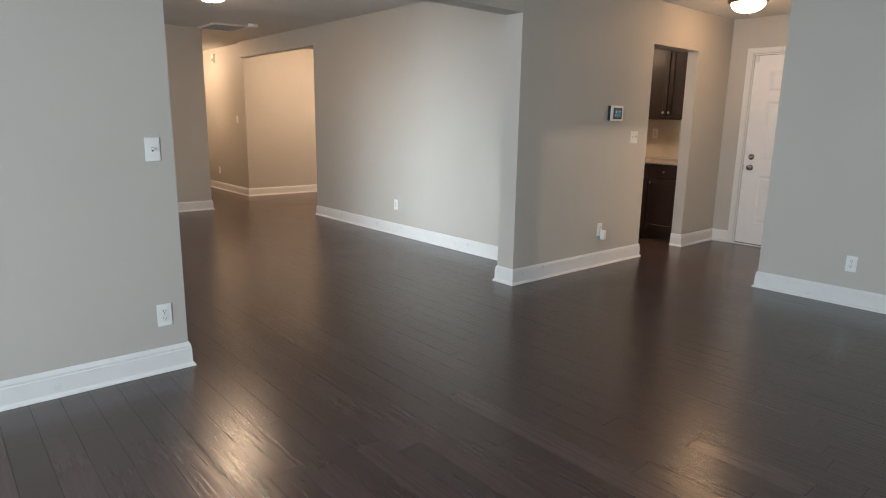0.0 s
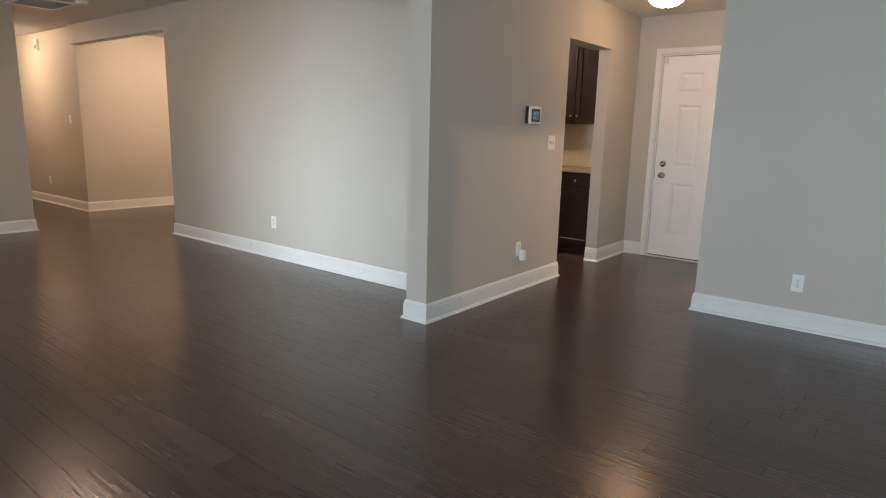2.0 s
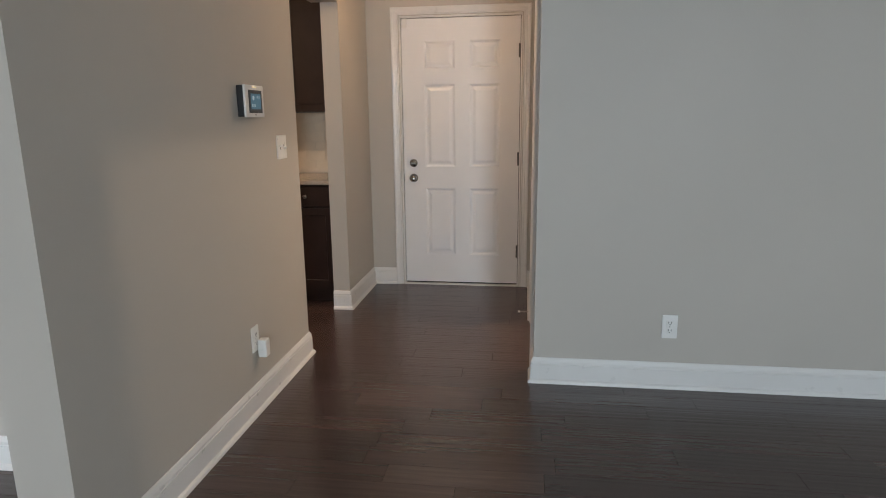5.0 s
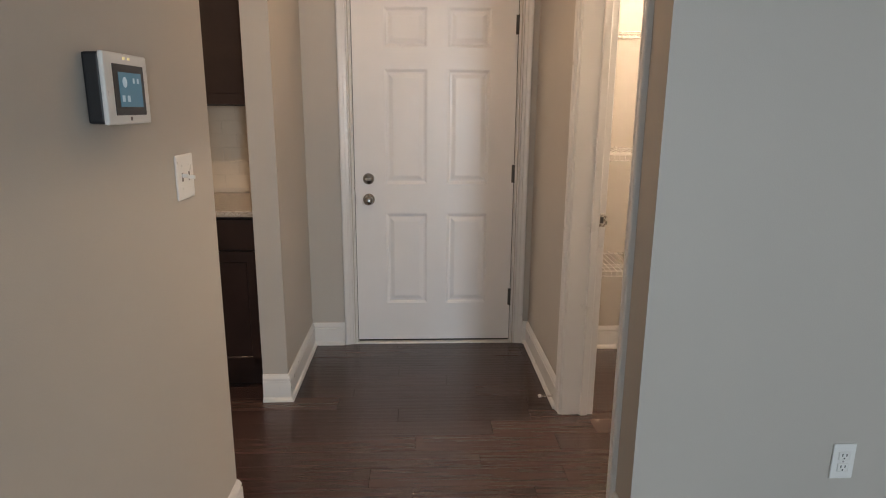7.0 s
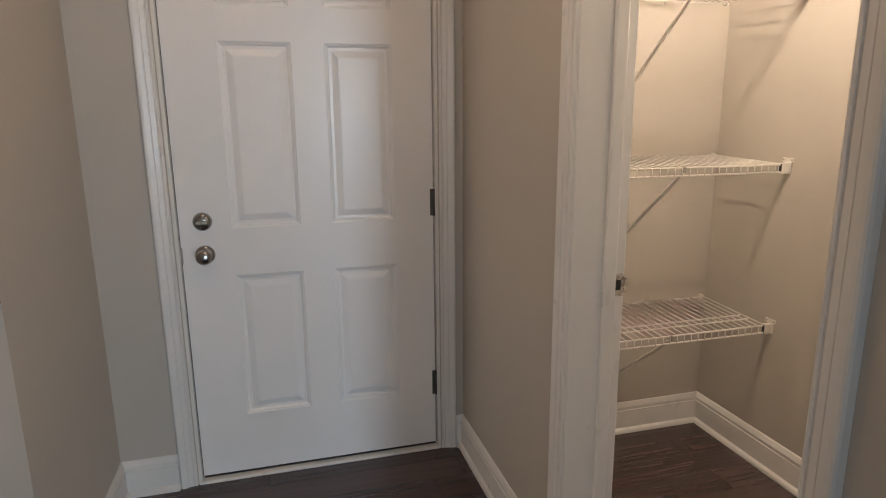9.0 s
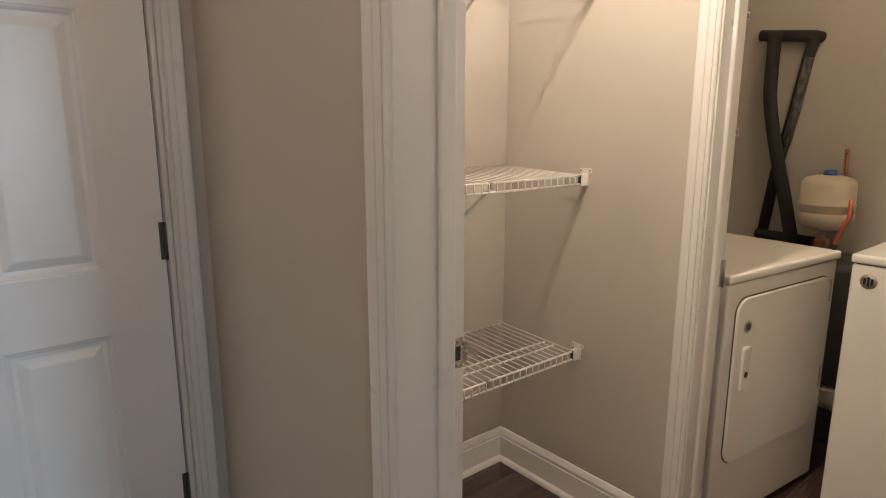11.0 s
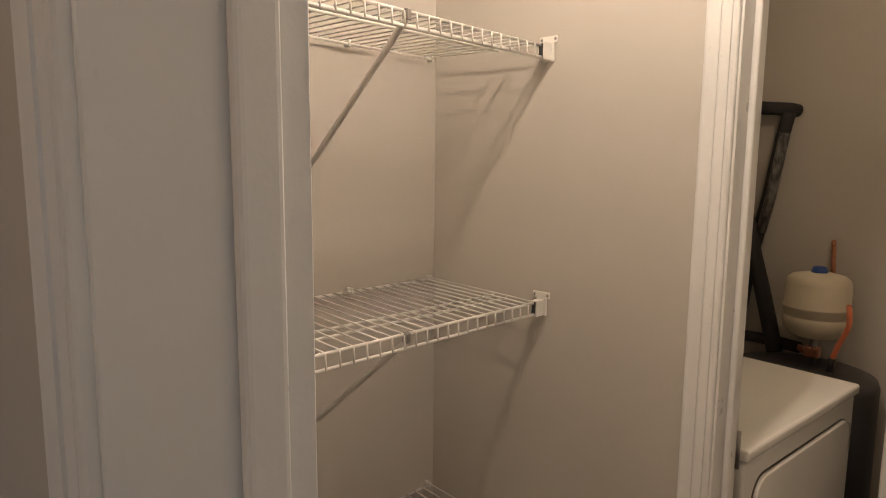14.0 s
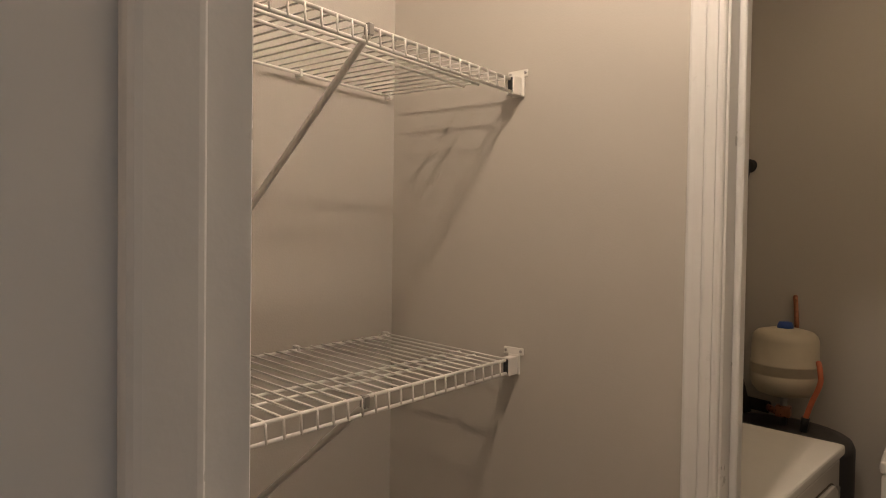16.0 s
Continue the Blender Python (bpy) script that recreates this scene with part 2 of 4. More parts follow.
def part(name, bm, mat, parent, label=""):
    bmesh.ops.recalc_face_normals(bm, faces=bm.faces)
    mesh = bpy.data.meshes.new(name)
    bm.to_mesh(mesh)
    bm.free()
    mesh.materials.append(mat)
    ob = new(name, mesh)
    if parent:
        ob.parent = parent
    return tagged(ob, label)


def thing(name, m, label, category, group=""):
    ob = new(name)
    ob.empty_display_size = 0.1
    ob.matrix_world = m
    return tagged(ob, label, category, group)


def structure(name, bm, mat, label, category):
    return tagged(part(name, bm, mat, None), label, category, kind="structure")


# ---- the large structure ----
CH = 2.44                    # ceiling height
CH2 = 2.51                   # ceiling of the second room and the corridor
X0, Y0 = -2.7, -3.1          # outer walls of the living room
LX, VY = 1.205, 3.362        # end of the left divider wall, its living-room face
LY, LY2 = 3.445, 3.622       # faces of the column wall
CX = 3.810                   # end of the column wall
KX0, KX1, KTOP = 5.640, 6.482, 2.052  # opening to the kitchen
KY2 = 3.562                  # kitchen face of the short wall beside the door
DX = 7.185                   # wall with the white door
HY = 2.176                   # right wall of the entry hall
RX = 5.405                   # right wall of the living room
HEAD = 2.115                 # underside of the wide header
WX, WY = 4.378, 7.702        # long wall of the second room, its end
NY, NX = 9.008, 3.382        # far wall of the second room, its end
SY, SX = 10.20, 4.452        # far wall of the side hall, right wall of the corridor
PX, PY0, PY1 = 7.097, 1.130, 2.031    # pantry: back wall, right wall, wall to the hall
OX0, OX1, OTOP = 5.600, 6.298, 2.045  # doorway to the pantry
QX0, QX1 = 5.62, 6.330       # doorway from the pantry to the laundry
BY = -0.385                  # back wall of the laundry

structure("wall_left_divider", boxes((X0, LX, VY, VY + 0.177, 0, CH2)), PAINT, "greige painted wall beside the wide opening", "wall")
structure("wall_column", boxes((CX, KX0, LY, LY2, 0, CH), (KX0, KX1, LY, LY2, KTOP, CH), (KX1, DX, LY, KY2, 0, CH)), PAINT, "greige painted wall with an uncased opening to the kitchen", "wall")
structure("header", boxes((LX - 0.1, CX, LY + 0.003, LY2 - 0.003, HEAD, CH2)), PAINT, "greige painted header over the wide opening", "header")
structure("wall_long", boxes((WX, WX + 0.12, LY2, WY, 0, CH2)), PAINT, "long greige wall washed with window light", "wall")
structure("wall_over_side_hall", boxes((WX, WX + 0.12, WY, SY, 2.265, CH2)), PAINT, "greige wall over the side hall opening", "wall")
structure("wall_side_hall_near", boxes((WX + 0.12, 6.6, WY - 0.12, WY, 0, CH2)), PAINT, "greige wall of the side hall in warm light", "wall")
structure("wall_far", boxes((X0, NX, NY, NY + 0.12, 0, CH2), (NX - 0.12, NX, NY + 0.12, 13.2, 0, CH2)), PAINT, "greige far wall of the second room", "wall")
structure("wall_side_hall_far", boxes((SX, 6.6, SY, SY + 0.12, 0, CH2)), PAINT, "greige far wall of the side hall in warm lamp light", "wall")
structure("wall_corridor", boxes((SX, SX + 0.12, SY + 0.12, 13.2, 0, CH2)), PAINT, "greige corridor wall in warm lamp light", "wall")
structure("wall_corridor_end", boxes((NX - 0.12, SX + 0.12, 13.2, 13.32, 0, CH2)), PAINT, "greige end wall of the corridor", "wall")
structure("wall_side_hall", boxes((6.6, 6.72, WY - 0.12, SY + 0.12, 0, CH2)), PAINT, "greige end wall of the side hall", "wall")
DY0, DY1, DTOP = 2.271, 3.194, 2.062   # opening of the white door
structure("wall_entry_door", boxes((DX, DX + 0.14, PY0, DY0, 0, CH), (DX, DX + 0.14, DY1, 7.6, 0, CH), (DX, DX + 0.14, DY0, DY1, DTOP, CH)), PAINT, "greige wall round the white entry door", "wall")
structure("wall_hall_right", boxes((RX, OX0 - 0.02, PY1, HY, 0, CH), (OX1 + 0.02, DX, PY1, HY, 0, CH), (OX0 - 0.02, OX1 + 0.02, PY1, HY, OTOP + 0.02, CH)), PAINT, "greige hall wall with the pantry doorway", "wall")
structure("wall_living_right", boxes((RX, RX + 0.12, Y0, PY1, 0, CH)), PAINT, "greige wall of the living room in cool daylight", "wall")
structure("wall_pantry_back", boxes((PX, PX + 0.07, PY0 - 0.12, PY1, 0, CH)), PAINT, "greige back wall of the pantry behind the wire shelves", "wall")
structure("wall_pantry_right", boxes((QX1 + 0.02, PX, PY0 - 0.12, PY0, 0, CH), (RX + 0.12, QX0 - 0.02, PY0 - 0.12, PY0, 0, CH), (QX0 - 0.02, QX1 + 0.02, PY0 - 0.12, PY0, OTOP + 0.02, CH)), PAINT, "greige wall between pantry and laundry", "wall")
structure("wall_laundry", boxes((RX + 0.12, PX, BY - 0.12, BY, 0, CH), (PX, PX + 0.07, BY - 0.12, PY0 - 0.12, 0, CH)), PAINT, "greige laundry walls in dim warm light", "wall")
structure("wall_kitchen", boxes((WX + 0.12, DX, WY - 0.24, WY - 0.12, 0, CH)), PAINT, "greige end wall of the kitchen", "wall")
W1, W2, W3 = (-0.15, 1.35), (4.45, 5.95), (1.2, 3.2)     # window openings
SILL, WTOP = 0.55, 2.05
structure("wall_west", boxes((X0 - 0.14, X0, Y0, W1[0], 0, CH), (X0 - 0.14, X0, W1[1], W2[0], 0, CH), (X0 - 0.14, X0, W2[1], NY + 0.12, 0, CH2),
          *[(X0 - 0.14, X0, a, b, z0, z1) for a, b in (W1, W2) for z0, z1 in ((0, SILL), (WTOP, CH2))]), PAINT, "greige outer wall with two windows", "wall")
structure("wall_south", boxes((X0 - 0.14, W3[0], Y0 - 0.14, Y0, 0, CH), (W3[1], RX + 0.12, Y0 - 0.14, Y0, 0, CH), (W3[0], W3[1], Y0 - 0.14, Y0, 0, 0.7), (W3[0], W3[1], Y0 - 0.14, Y0, 2.0, CH)), PAINT, "greige outer wall with one added window", "wall")
structure("ceiling", boxes((X0 - 0.2, 7.4, Y0 - 0.2, LY + 0.005, CH, CH + 0.15), (WX + 0.1, 7.4, LY + 0.005, WY - 0.1, CH, CH + 0.15), (X0 - 0.2, WX + 0.1, LY + 0.005, 13.4, CH2, CH2 + 0.15), (WX + 0.1, 7.4, WY - 0.1, 13.4, CH2, CH2 + 0.15)), CEIL, "matt off-white painted ceiling", "ceiling")
floor = structure("floor", boxes((X0 - 0.13, RX + 0.11, Y0 - 0.13, BY - 0.11, -0.12, -0.012), (X0 - 0.13, DX + 0.13, BY - 0.11, 13.31, -0.12, -0.012)), GAP, "dark espresso hardwood plank floor with a satin gloss", "floor")

# baseboards: a tall board with a moulded top and a thin shoe
BASE = [(0, 0.0), (0.027, 0.0), (0.0265, 0.006), (0.023, 0.014), (0.0165, 0.020), (0.0145, 0.021), (0.014, 0.098), (0.0105, 0.0995), (0.0100, 0.1055), (0.0125, 0.1075), (0.0125, 0.113), (0.0095, 0.120), (0.0060, 0.128), (0.0035, 0.132), (0, 0.133)]
for path in (
    [(X0, VY + 0.177), (LX, VY + 0.177), (LX, VY), (X0, VY)],
    [(KX0, LY2), (KX0, LY), (CX, LY), (CX, LY2), (WX, LY2), (WX, WY), (6.6, WY)],
    [(6.6, SY), (SX, SY), (SX, 13.2)],
    [(NX, 13.2), (NX, NY), (X0, NY)],
    [(DX, DY1 + 0.062), (DX, LY), (KX1, LY), (KX1, KY2)],
    [(OX1 + 0.055, HY), (DX, HY), (DX, DY0 - 0.062)],
    [(RX, Y0), (RX, HY), (OX0 - 0.057, HY)],
    [(QX1 + 0.075, PY0), (PX, PY0), (PX, PY1), (OX1 + 0.075, PY1)],
):
    structure("baseboard", sweep([(x, y, 0) for x, y in path], (0, 0, 1), BASE), TRIM, "tall white painted baseboard with a moulded top edge", "baseboard")

# door casings: a flat board with a stepped, rounded outer edge
CASE = [(0.0, 0.0), (0.0, 0.008), (0.0015, 0.0105), (0.005, 0.0120), (0.0085, 0.0110), (0.0095, 0.0075), (0.0125, 0.0070), (0.0135, 0.0105), (0.027, 0.0130), (0.028, 0.0120), (0.0300, 0.0120), (0.0310, 0.0148), (0.044, 0.0180), (0.051, 0.0185), (0.055, 0.0170), (0.057, 0.0130), (0.057, 0.0)]


def casing(p0, p1, top, n, name, label):
    """Casing round an opening from p0 to p1 on the floor, seen with n towards the viewer; it runs up, across and down."""
    a, b = Vector(p0), Vector(p1)
    up = Vector((0, 0, top))
    return structure(name, sweep([b, b + up, a + up, a] if Vector(n).cross(Vector((0, 0, 1))).dot(b - a) > 0 else [a, a + up, b + up, b], n, CASE), TRIM, label, "door casing")


casing((DX, DY0 - 0.004, 0), (DX, DY1 + 0.004, 0), DTOP + 0.004, (-1, 0, 0), "door_casing", "white casing round the entry door")
casing((OX0 - 0.004, HY, 0), (OX1 + 0.004, HY, 0), OTOP + 0.004, (0, 1, 0), "door_casing", "white casing of the pantry doorway")
casing((QX0 - 0.004, PY0, 0), (QX1 + 0.004, PY0, 0), OTOP + 0.004, (0, 1, 0), "door_casing", "white casing of the laundry doorway")


def jamb(x0, x1, y0, y1, top, stop, label):
    """White jamb lining of a doorway that runs along x, with a stop strip."""
    ob = structure("door_jamb", boxes((x0 - 0.02, x0, y0, y1, 0, top), (x1, x1 + 0.02, y0, y1, 0, top), (x0 - 0.02, x1 + 0.02, y0, y1, top, top + 0.02), bevel=0.0015), TRIM, label, "door jamb")
    part("stop", boxes((x0, x0 + 0.013, *stop, 0, top - 0.011), (x1 - 0.013, x1, *stop, 0, top - 0.011), (x0, x1, *stop, top - 0.011, top), bevel=0.0055, segments=3), TRIM, ob)
    return ob


pantry_jamb = jamb(OX0, OX1, PY1 - 0.001, HY + 0.001, OTOP, (PY1 + 0.028, PY1 + 0.062), "white jamb of the doorless pantry doorway")
laundry_jamb = jamb(QX0, QX1, PY0 - 0.121, PY0 + 0.001, OTOP, (PY0 - 0.08, PY0 - 0.046), "white jamb of the doorless laundry doorway")
door_jamb = structure("door_jamb", boxes((DX - 0.001, DX + 0.14, DY0, DY0 + 0.012, 0, DTOP), (DX - 0.001, DX + 0.14, DY1 - 0.012, DY1, 0, DTOP), (DX - 0.001, DX + 0.14, DY0, DY1, DTOP - 0.014, DTOP), bevel=0.0015), TRIM, "white jamb of the entry door", "door jamb")
structure("door_sill", boxes((DX - 0.008, DX + 0.14, DY0, DY1, -0.004, 0.010), bevel=0.003), TRIM, "pale threshold under the entry door", "threshold")


# ---- the white entry door ----
def panel_door(m, width, height):
    """Six raised panels in a slab that faces -y."""
    door = thing("entry_door", m, "closed white six-panel entry door with satin nickel knob", "door")
    door["kind"] = "structure"
    bm = bmesh.new()
    xs = [0, 0.170, 0.404, width - 0.377, width - 0.146, width]
    zs = [0, 0.225, 0.757, 0.926, 1.546, 1.660, 1.862, height]
    verts = {(i, j): bm.verts.new((x, 0, z)) for i, x in enumerate(xs) for j, z in enumerate(zs)}
    for i in range(5):
        for j in range(7):
            q = [verts[i, j], verts[i + 1, j], verts[i + 1, j + 1], verts[i, j + 1]]
            if i in (1, 3) and j in (1, 3, 5):
                x0, x1, z0, z1 = xs[i], xs[i + 1], zs[j], zs[j + 1]
                ring = q
                for inset, depth in ((0.004, 0.003), (0.007, 0.0035), (0.014, 0.0105), (0.024, 0.0110), (0.044, 0.0030), (0.048, 0.0022)):
                    nxt = [bm.verts.new((x, depth, z)) for x, z in ((x0 + inset, z0 + inset), (x1 - inset, z0 + inset), (x1 - inset, z1 - inset), (x0 + inset, z1 - inset))]
                    for k in range(4):
                        bm.faces.new((ring[k], ring[(k + 1) % 4], nxt[(k + 1) % 4], nxt[k]))
                    ring = nxt
                bm.faces.new(ring)
            else:
                bm.faces.new(q)
    rim = [e for e in bm.edges if e.is_boundary]
    made = bmesh.ops.extrude_edge_only(bm, edges=rim)
    for v in made["geom"]:
        if isinstance(v, bmesh.types.BMVert):
            v.co.y = 0.044
    bmesh.ops.contextual_create(bm, geom=[e for e in bm.edges if e.is_boundary])
    slab = part("slab", bm, DOOR, door)
    knob_x, knob_z = 0.076, 0.838
    rose = lathe(bmesh.new(), [(0.0, -0.012), (0.026, -0.012), (0.032, -0.006), (0.033, 0.0), (0, 0)], 28, "y", (knob_x, 0, knob_z))
    part("knob_rose", rose, KNOB, door, "satin nickel rose")
    knob = lathe(bmesh.new(), [(0.0, -0.064), (0.013, -0.063), (0.022, -0.058), (0.0265, -0.049), (0.026, -0.040), (0.019, -0.031), (0.012, -0.026), (0.011, -0.012), (0, -0.012)], 28, "y", (knob_x, 0, knob_z))
    part("knob", knob, KNOB, door, "round satin nickel knob")
    bolt = part("deadbolt", lathe(bmesh.new(), [(0.0, -0.018), (0.024, -0.018), (0.030, -0.010), (0.032, 0), (0, 0)], 28, "y", (knob_x, 0, knob_z + 0.116)), KNOB, door, "satin nickel deadbolt rose")
    part("thumb_turn", boxes((knob_x - 0.018, knob_x + 0.018, -0.036, -0.018, knob_z + 0.110, knob_z + 0.122), bevel=0.004), NICKEL, bolt)
    part("latch_plate", boxes((-0.006, 0.004, -0.003, 0.03, knob_z - 0.028, knob_z + 0.028), bevel=0.001), STEEL, door)
    for z in (0.26, 0.985, 1.78):
        hinge = part("hinge", tube(bmesh.new(), [(width + 0.004, -0.006, z - 0.05), (width + 0.004, -0.006, z + 0.05)], 0.0065, 10), DARK_STEEL, door, "dark steel hinge barrel")
        part("hinge_leaf", boxes((width - 0.012, width + 0.003, -0.0015, 0.002, z - 0.05, z + 0.05)), DARK_STEEL, hinge)
    part("sweep_strip", boxes((0.002, width - 0.002, 0.0015, 0.040, -0.0095, 0.002)), BLACK, door, "black rubber door sweep")
    return door


panel_door(pose(DX + 0.018, DY1 - 0.0155, 0.020, 0, 0, -90), DY1 - DY0 - 0.0315, 2.024)
# added black strips and a sheet behind the slab darken the door gaps
part("gap_shade", boxes((DX + 0.030, DX + 0.066, DY0 + 0.012, DY0 + 0.0157, 0.012, DTOP - 0.014), (DX + 0.030, DX + 0.066, DY1 - 0.0155, DY1 - 0.012, 0.012, DTOP - 0.014), (DX + 0.030, DX + 0.066, DY0 + 0.0158, DY1 - 0.0158, DTOP - 0.0178, DTOP - 0.014), (DX + 0.064, DX + 0.074, DY0 + 0.012, DY1 - 0.012, 0.010, DTOP - 0.014)), BLACK, door_jamb, "black strips and backing for the shade in the door gaps")
part("contact_sensor", boxes((DX + 0.002, DX + 0.018, DY1 - 0.058, DY1 - 0.022, DTOP - 0.085, DTOP - 0.018), bevel=0.003), PLATE, None)
tagged(bpy.data.objects["contact_sensor"], "small white door contact sensor at the top of the entry door", "alarm sensor")


# strike plate and hinge leaves on the doorways
def strike_plate():
    s = thing("strike_plate", pose(OX1, PY1 + 0.004, 0.905, 0, 0, 0), "steel strike plate let into the white pantry jamb", "strike plate")
    plate = part("plate", boxes((-0.0012, 0.002, -0.003, 0.024, -0.029, 0.029), bevel=0.0008), NICKEL, s)
    part("lip", boxes((-0.0030, 0.001, -0.012, -0.0032, -0.019, 0.019), bevel=0.0012), NICKEL, plate)
    part("latch_hole", boxes((-0.0020, -0.0010, 0.005, 0.019, -0.013, 0.013)), SLOT, s)
    for z in (-0.022, 0.022):
        part("screw", lathe(bmesh.new(), [(0.0, -0.0035), (0.003, -0.003), (0.0035, -0.0010), (0, -0.0010)], 10, "x", (0, 0.012, z)), STEEL, s)


strike_plate()
h = thing("hinge_leaf", pose(QX1, PY0 - 0.10, 0.885, 0, 0, 0), "bare steel hinge leaf on the white laundry jamb", "hinge")
part("leaf", boxes((-0.0025, 0.001, -0.014, 0.010, -0.040, 0.040), bevel=0.001), STEEL, h)
part("barrel", tube(bmesh.new(), [(-0.004, -0.017, -0.040), (-0.004, -0.017, 0.040)], 0.0045, 10), STEEL, h)


# ---- wall plates ----
def outlet(m, label):
    o = thing("wall_outlet", m, label, "outlet", "wall outlets")
    part("plate", boxes((-0.036, 0.036, -0.006, 0, -0.059, 0.059), bevel=0.004, segments=2), PLATE, o)
    for z in (-0.0195, 0.0195):
        r = part("receptacle", boxes((-0.017, 0.017, -0.0085, -0.005, z - 0.014, z + 0.014), bevel=0.0035, segments=2), PLATE, o)
        for x, w in ((-0.0065, 0.0016), (0.0065, 0.0016)):
            part("slot", boxes((x - w, x + w, -0.0090, -0.0080, z - 0.0015, z + 0.0075)), SLOT, r)
        part("ground_hole", lathe(bmesh.new(), [(0, -0.0090), (0.0028, -0.0090), (0.0028, -0.0080), (0, -0.0080)], 10, "y", (0, 0, z - 0.0078)), SLOT, r)
    part("screw", lathe(bmesh.new(), [(0, -0.0078), (0.0028, -0.0070), (0.003, -0.0058), (0, -0.0058)], 10, "y"), STEEL, o)
    return o


def light_switch(m, gang, label):
    s = thing("light_switch", m, label, "light switch", "light switches")
    half = 0.035 + 0.023 * (gang - 1)
    part("plate", boxes((-half, half, -0.006, 0, -0.058, 0.058), bevel=0.004, segments=2), PLATE, s)
    for k in range(gang):
        x = 0.046 * (k - (gang - 1) / 2)
        up = 1 if k % 2 == 0 else -1
        part("toggle", boxes((x - 0.0035, x + 0.0035, -0.022, -0.005, up * 0.004 - 0.005, up * 0.004 + 0.005), bevel=0.0015), PLATE, s)
        # the slot's grey also carries the shade that the toggle casts
        part("toggle_slot_shade", boxes((x - 0.0045, x + 0.0045, -0.0064, -0.005, -0.0110, 0.0110)), GREY, s, "slot round the toggle, greyed for the toggle's shade")
        for z in (-0.030, 0.030):
            part("screw", lathe(bmesh.new(), [(0, -0.0078), (0.0025, -0.0070), (0.0028, -0.0058), (0, -0.0058)], 10, "y", (x, 0, z)), PLATE, s)
    return s


FACE_S, FACE_W = 0, -90     # facing -y, facing -x
outlet(pose(1.098, VY, 0.305, 0, 0, FACE_S), "white duplex outlet low on the divider wall")
outlet(pose(RX, 1.525, 0.318, 0, 0, FACE_W), "white duplex outlet low on the living room wall")
outlet(pose(WX, 5.84, 0.352, 0, 0, FACE_W), "white duplex outlet low on the long wall")
plugged = outlet(pose(4.960, LY, 0.345, 0, 0, FACE_S), "white duplex outlet with a plugged-in adapter")
outlet(pose(SX, 11.5, 0.36, 0, 0, FACE_W), "white duplex outlet in the corridor")
adapter = thing("plug_in_adapter", pose(4.986, LY - 0.0088, 0.295, 0, 0, 0), "white plug-in power adapter in an outlet", "power adapter")
part("body", boxes((-0.022, 0.022, -0.042, 0, -0.042, 0.042), bevel=0.007, segments=3), PLATE, adapter)
light_switch(pose(1.104, VY, 1.150, 0, 0, FACE_S), 1, "white single toggle light switch on the divider wall")
light_switch(pose(5.412, LY, 1.187, 0, 0, FACE_S), 2, "white double toggle light switch beside the kitchen opening")
light_switch(pose(SX, 10.55, 1.28, 0, 0, FACE_W), 1, "white single light switch in the corridor")


# ---- alarm panel ----
def alarm_panel(m):
    a = thing("alarm_panel", m, "white touch-screen alarm panel with a lit teal screen", "alarm panel")
    part("back_box", boxes((-0.098, 0.098, -0.033, 0, -0.066, 0.066), bevel=0.006, segments=2), BLACK, a, "black back box")
    bezel = part("bezel", boxes((-0.100, 0.100, -0.040, -0.030, -0.068, 0.068), bevel=0.0045, segments=3), PLATE, a)
    part("screen_frame", boxes((-0.066, 0.076, -0.0412, -0.0385, -0.050, 0.047), bevel=0.001), BLACK, a, "black screen surround")
    s = part("screen", boxes((-0.045, 0.060, -0.0420, -0.0405, -0.034, 0.032)), SCREEN, a, "lit teal touch screen")
    part("icon", lathe(bmesh.new(), [(0, -0.0425), (0.010, -0.0425), (0.010, -0.0418), (0, -0.0418)], 16, "y", (-0.020, 0, 0.013)), ICON, s)
    for x in (-0.031, -0.008):
        part("icon", boxes((x - 0.006, x + 0.006, -0.0425, -0.0418, -0.024, -0.012)), ICON, s)
    for x in (0.022, 0.042):
        part("icon", boxes((x - 0.004, x + 0.004, -0.0425, -0.0418, 0.012, 0.022)), ICON, s)
    for x in (-0.010, 0.012):
        part("led", boxes((x - 0.004, x + 0.004, -0.0406, -0.0396, 0.0565, 0.0605)), LED, bezel)
    part("mark", boxes((-0.004, 0.004, -0.0406, -0.0396, -0.0605, -0.0535)), GREY, bezel)


alarm_panel(pose(5.060, LY, 1.400, 0, 0, 0) @ Matrix.Diagonal((0.93, 1, 1, 1)))


# ---- small devices of the far rooms ----
t = thing("thermostat", pose(2.65, NY, 1.635, 0, 0, 0), "small white wall thermostat on the far wall", "thermostat")
part("case", boxes((-0.055, 0.055, -0.028, 0, -0.04, 0.04), bevel=0.006, segments=2), PLATE, t)
part("display", boxes((-0.028, 0.028, -0.0292, -0.0275, -0.005, 0.024)), GREY, t)
t = thing("door_chime", pose(SX, 11.46, 2.36, 0, 0, FACE_W), "small beige chime box high on the corridor wall", "door chime")
part("case", boxes((-0.045, 0.045, -0.04, 0, -0.10, 0.06), bevel=0.008, segments=2), PLATE, t)
part("grille", boxes((-0.03, 0.03, -0.0415, -0.0395, -0.08, -0.02)), GREY, t)


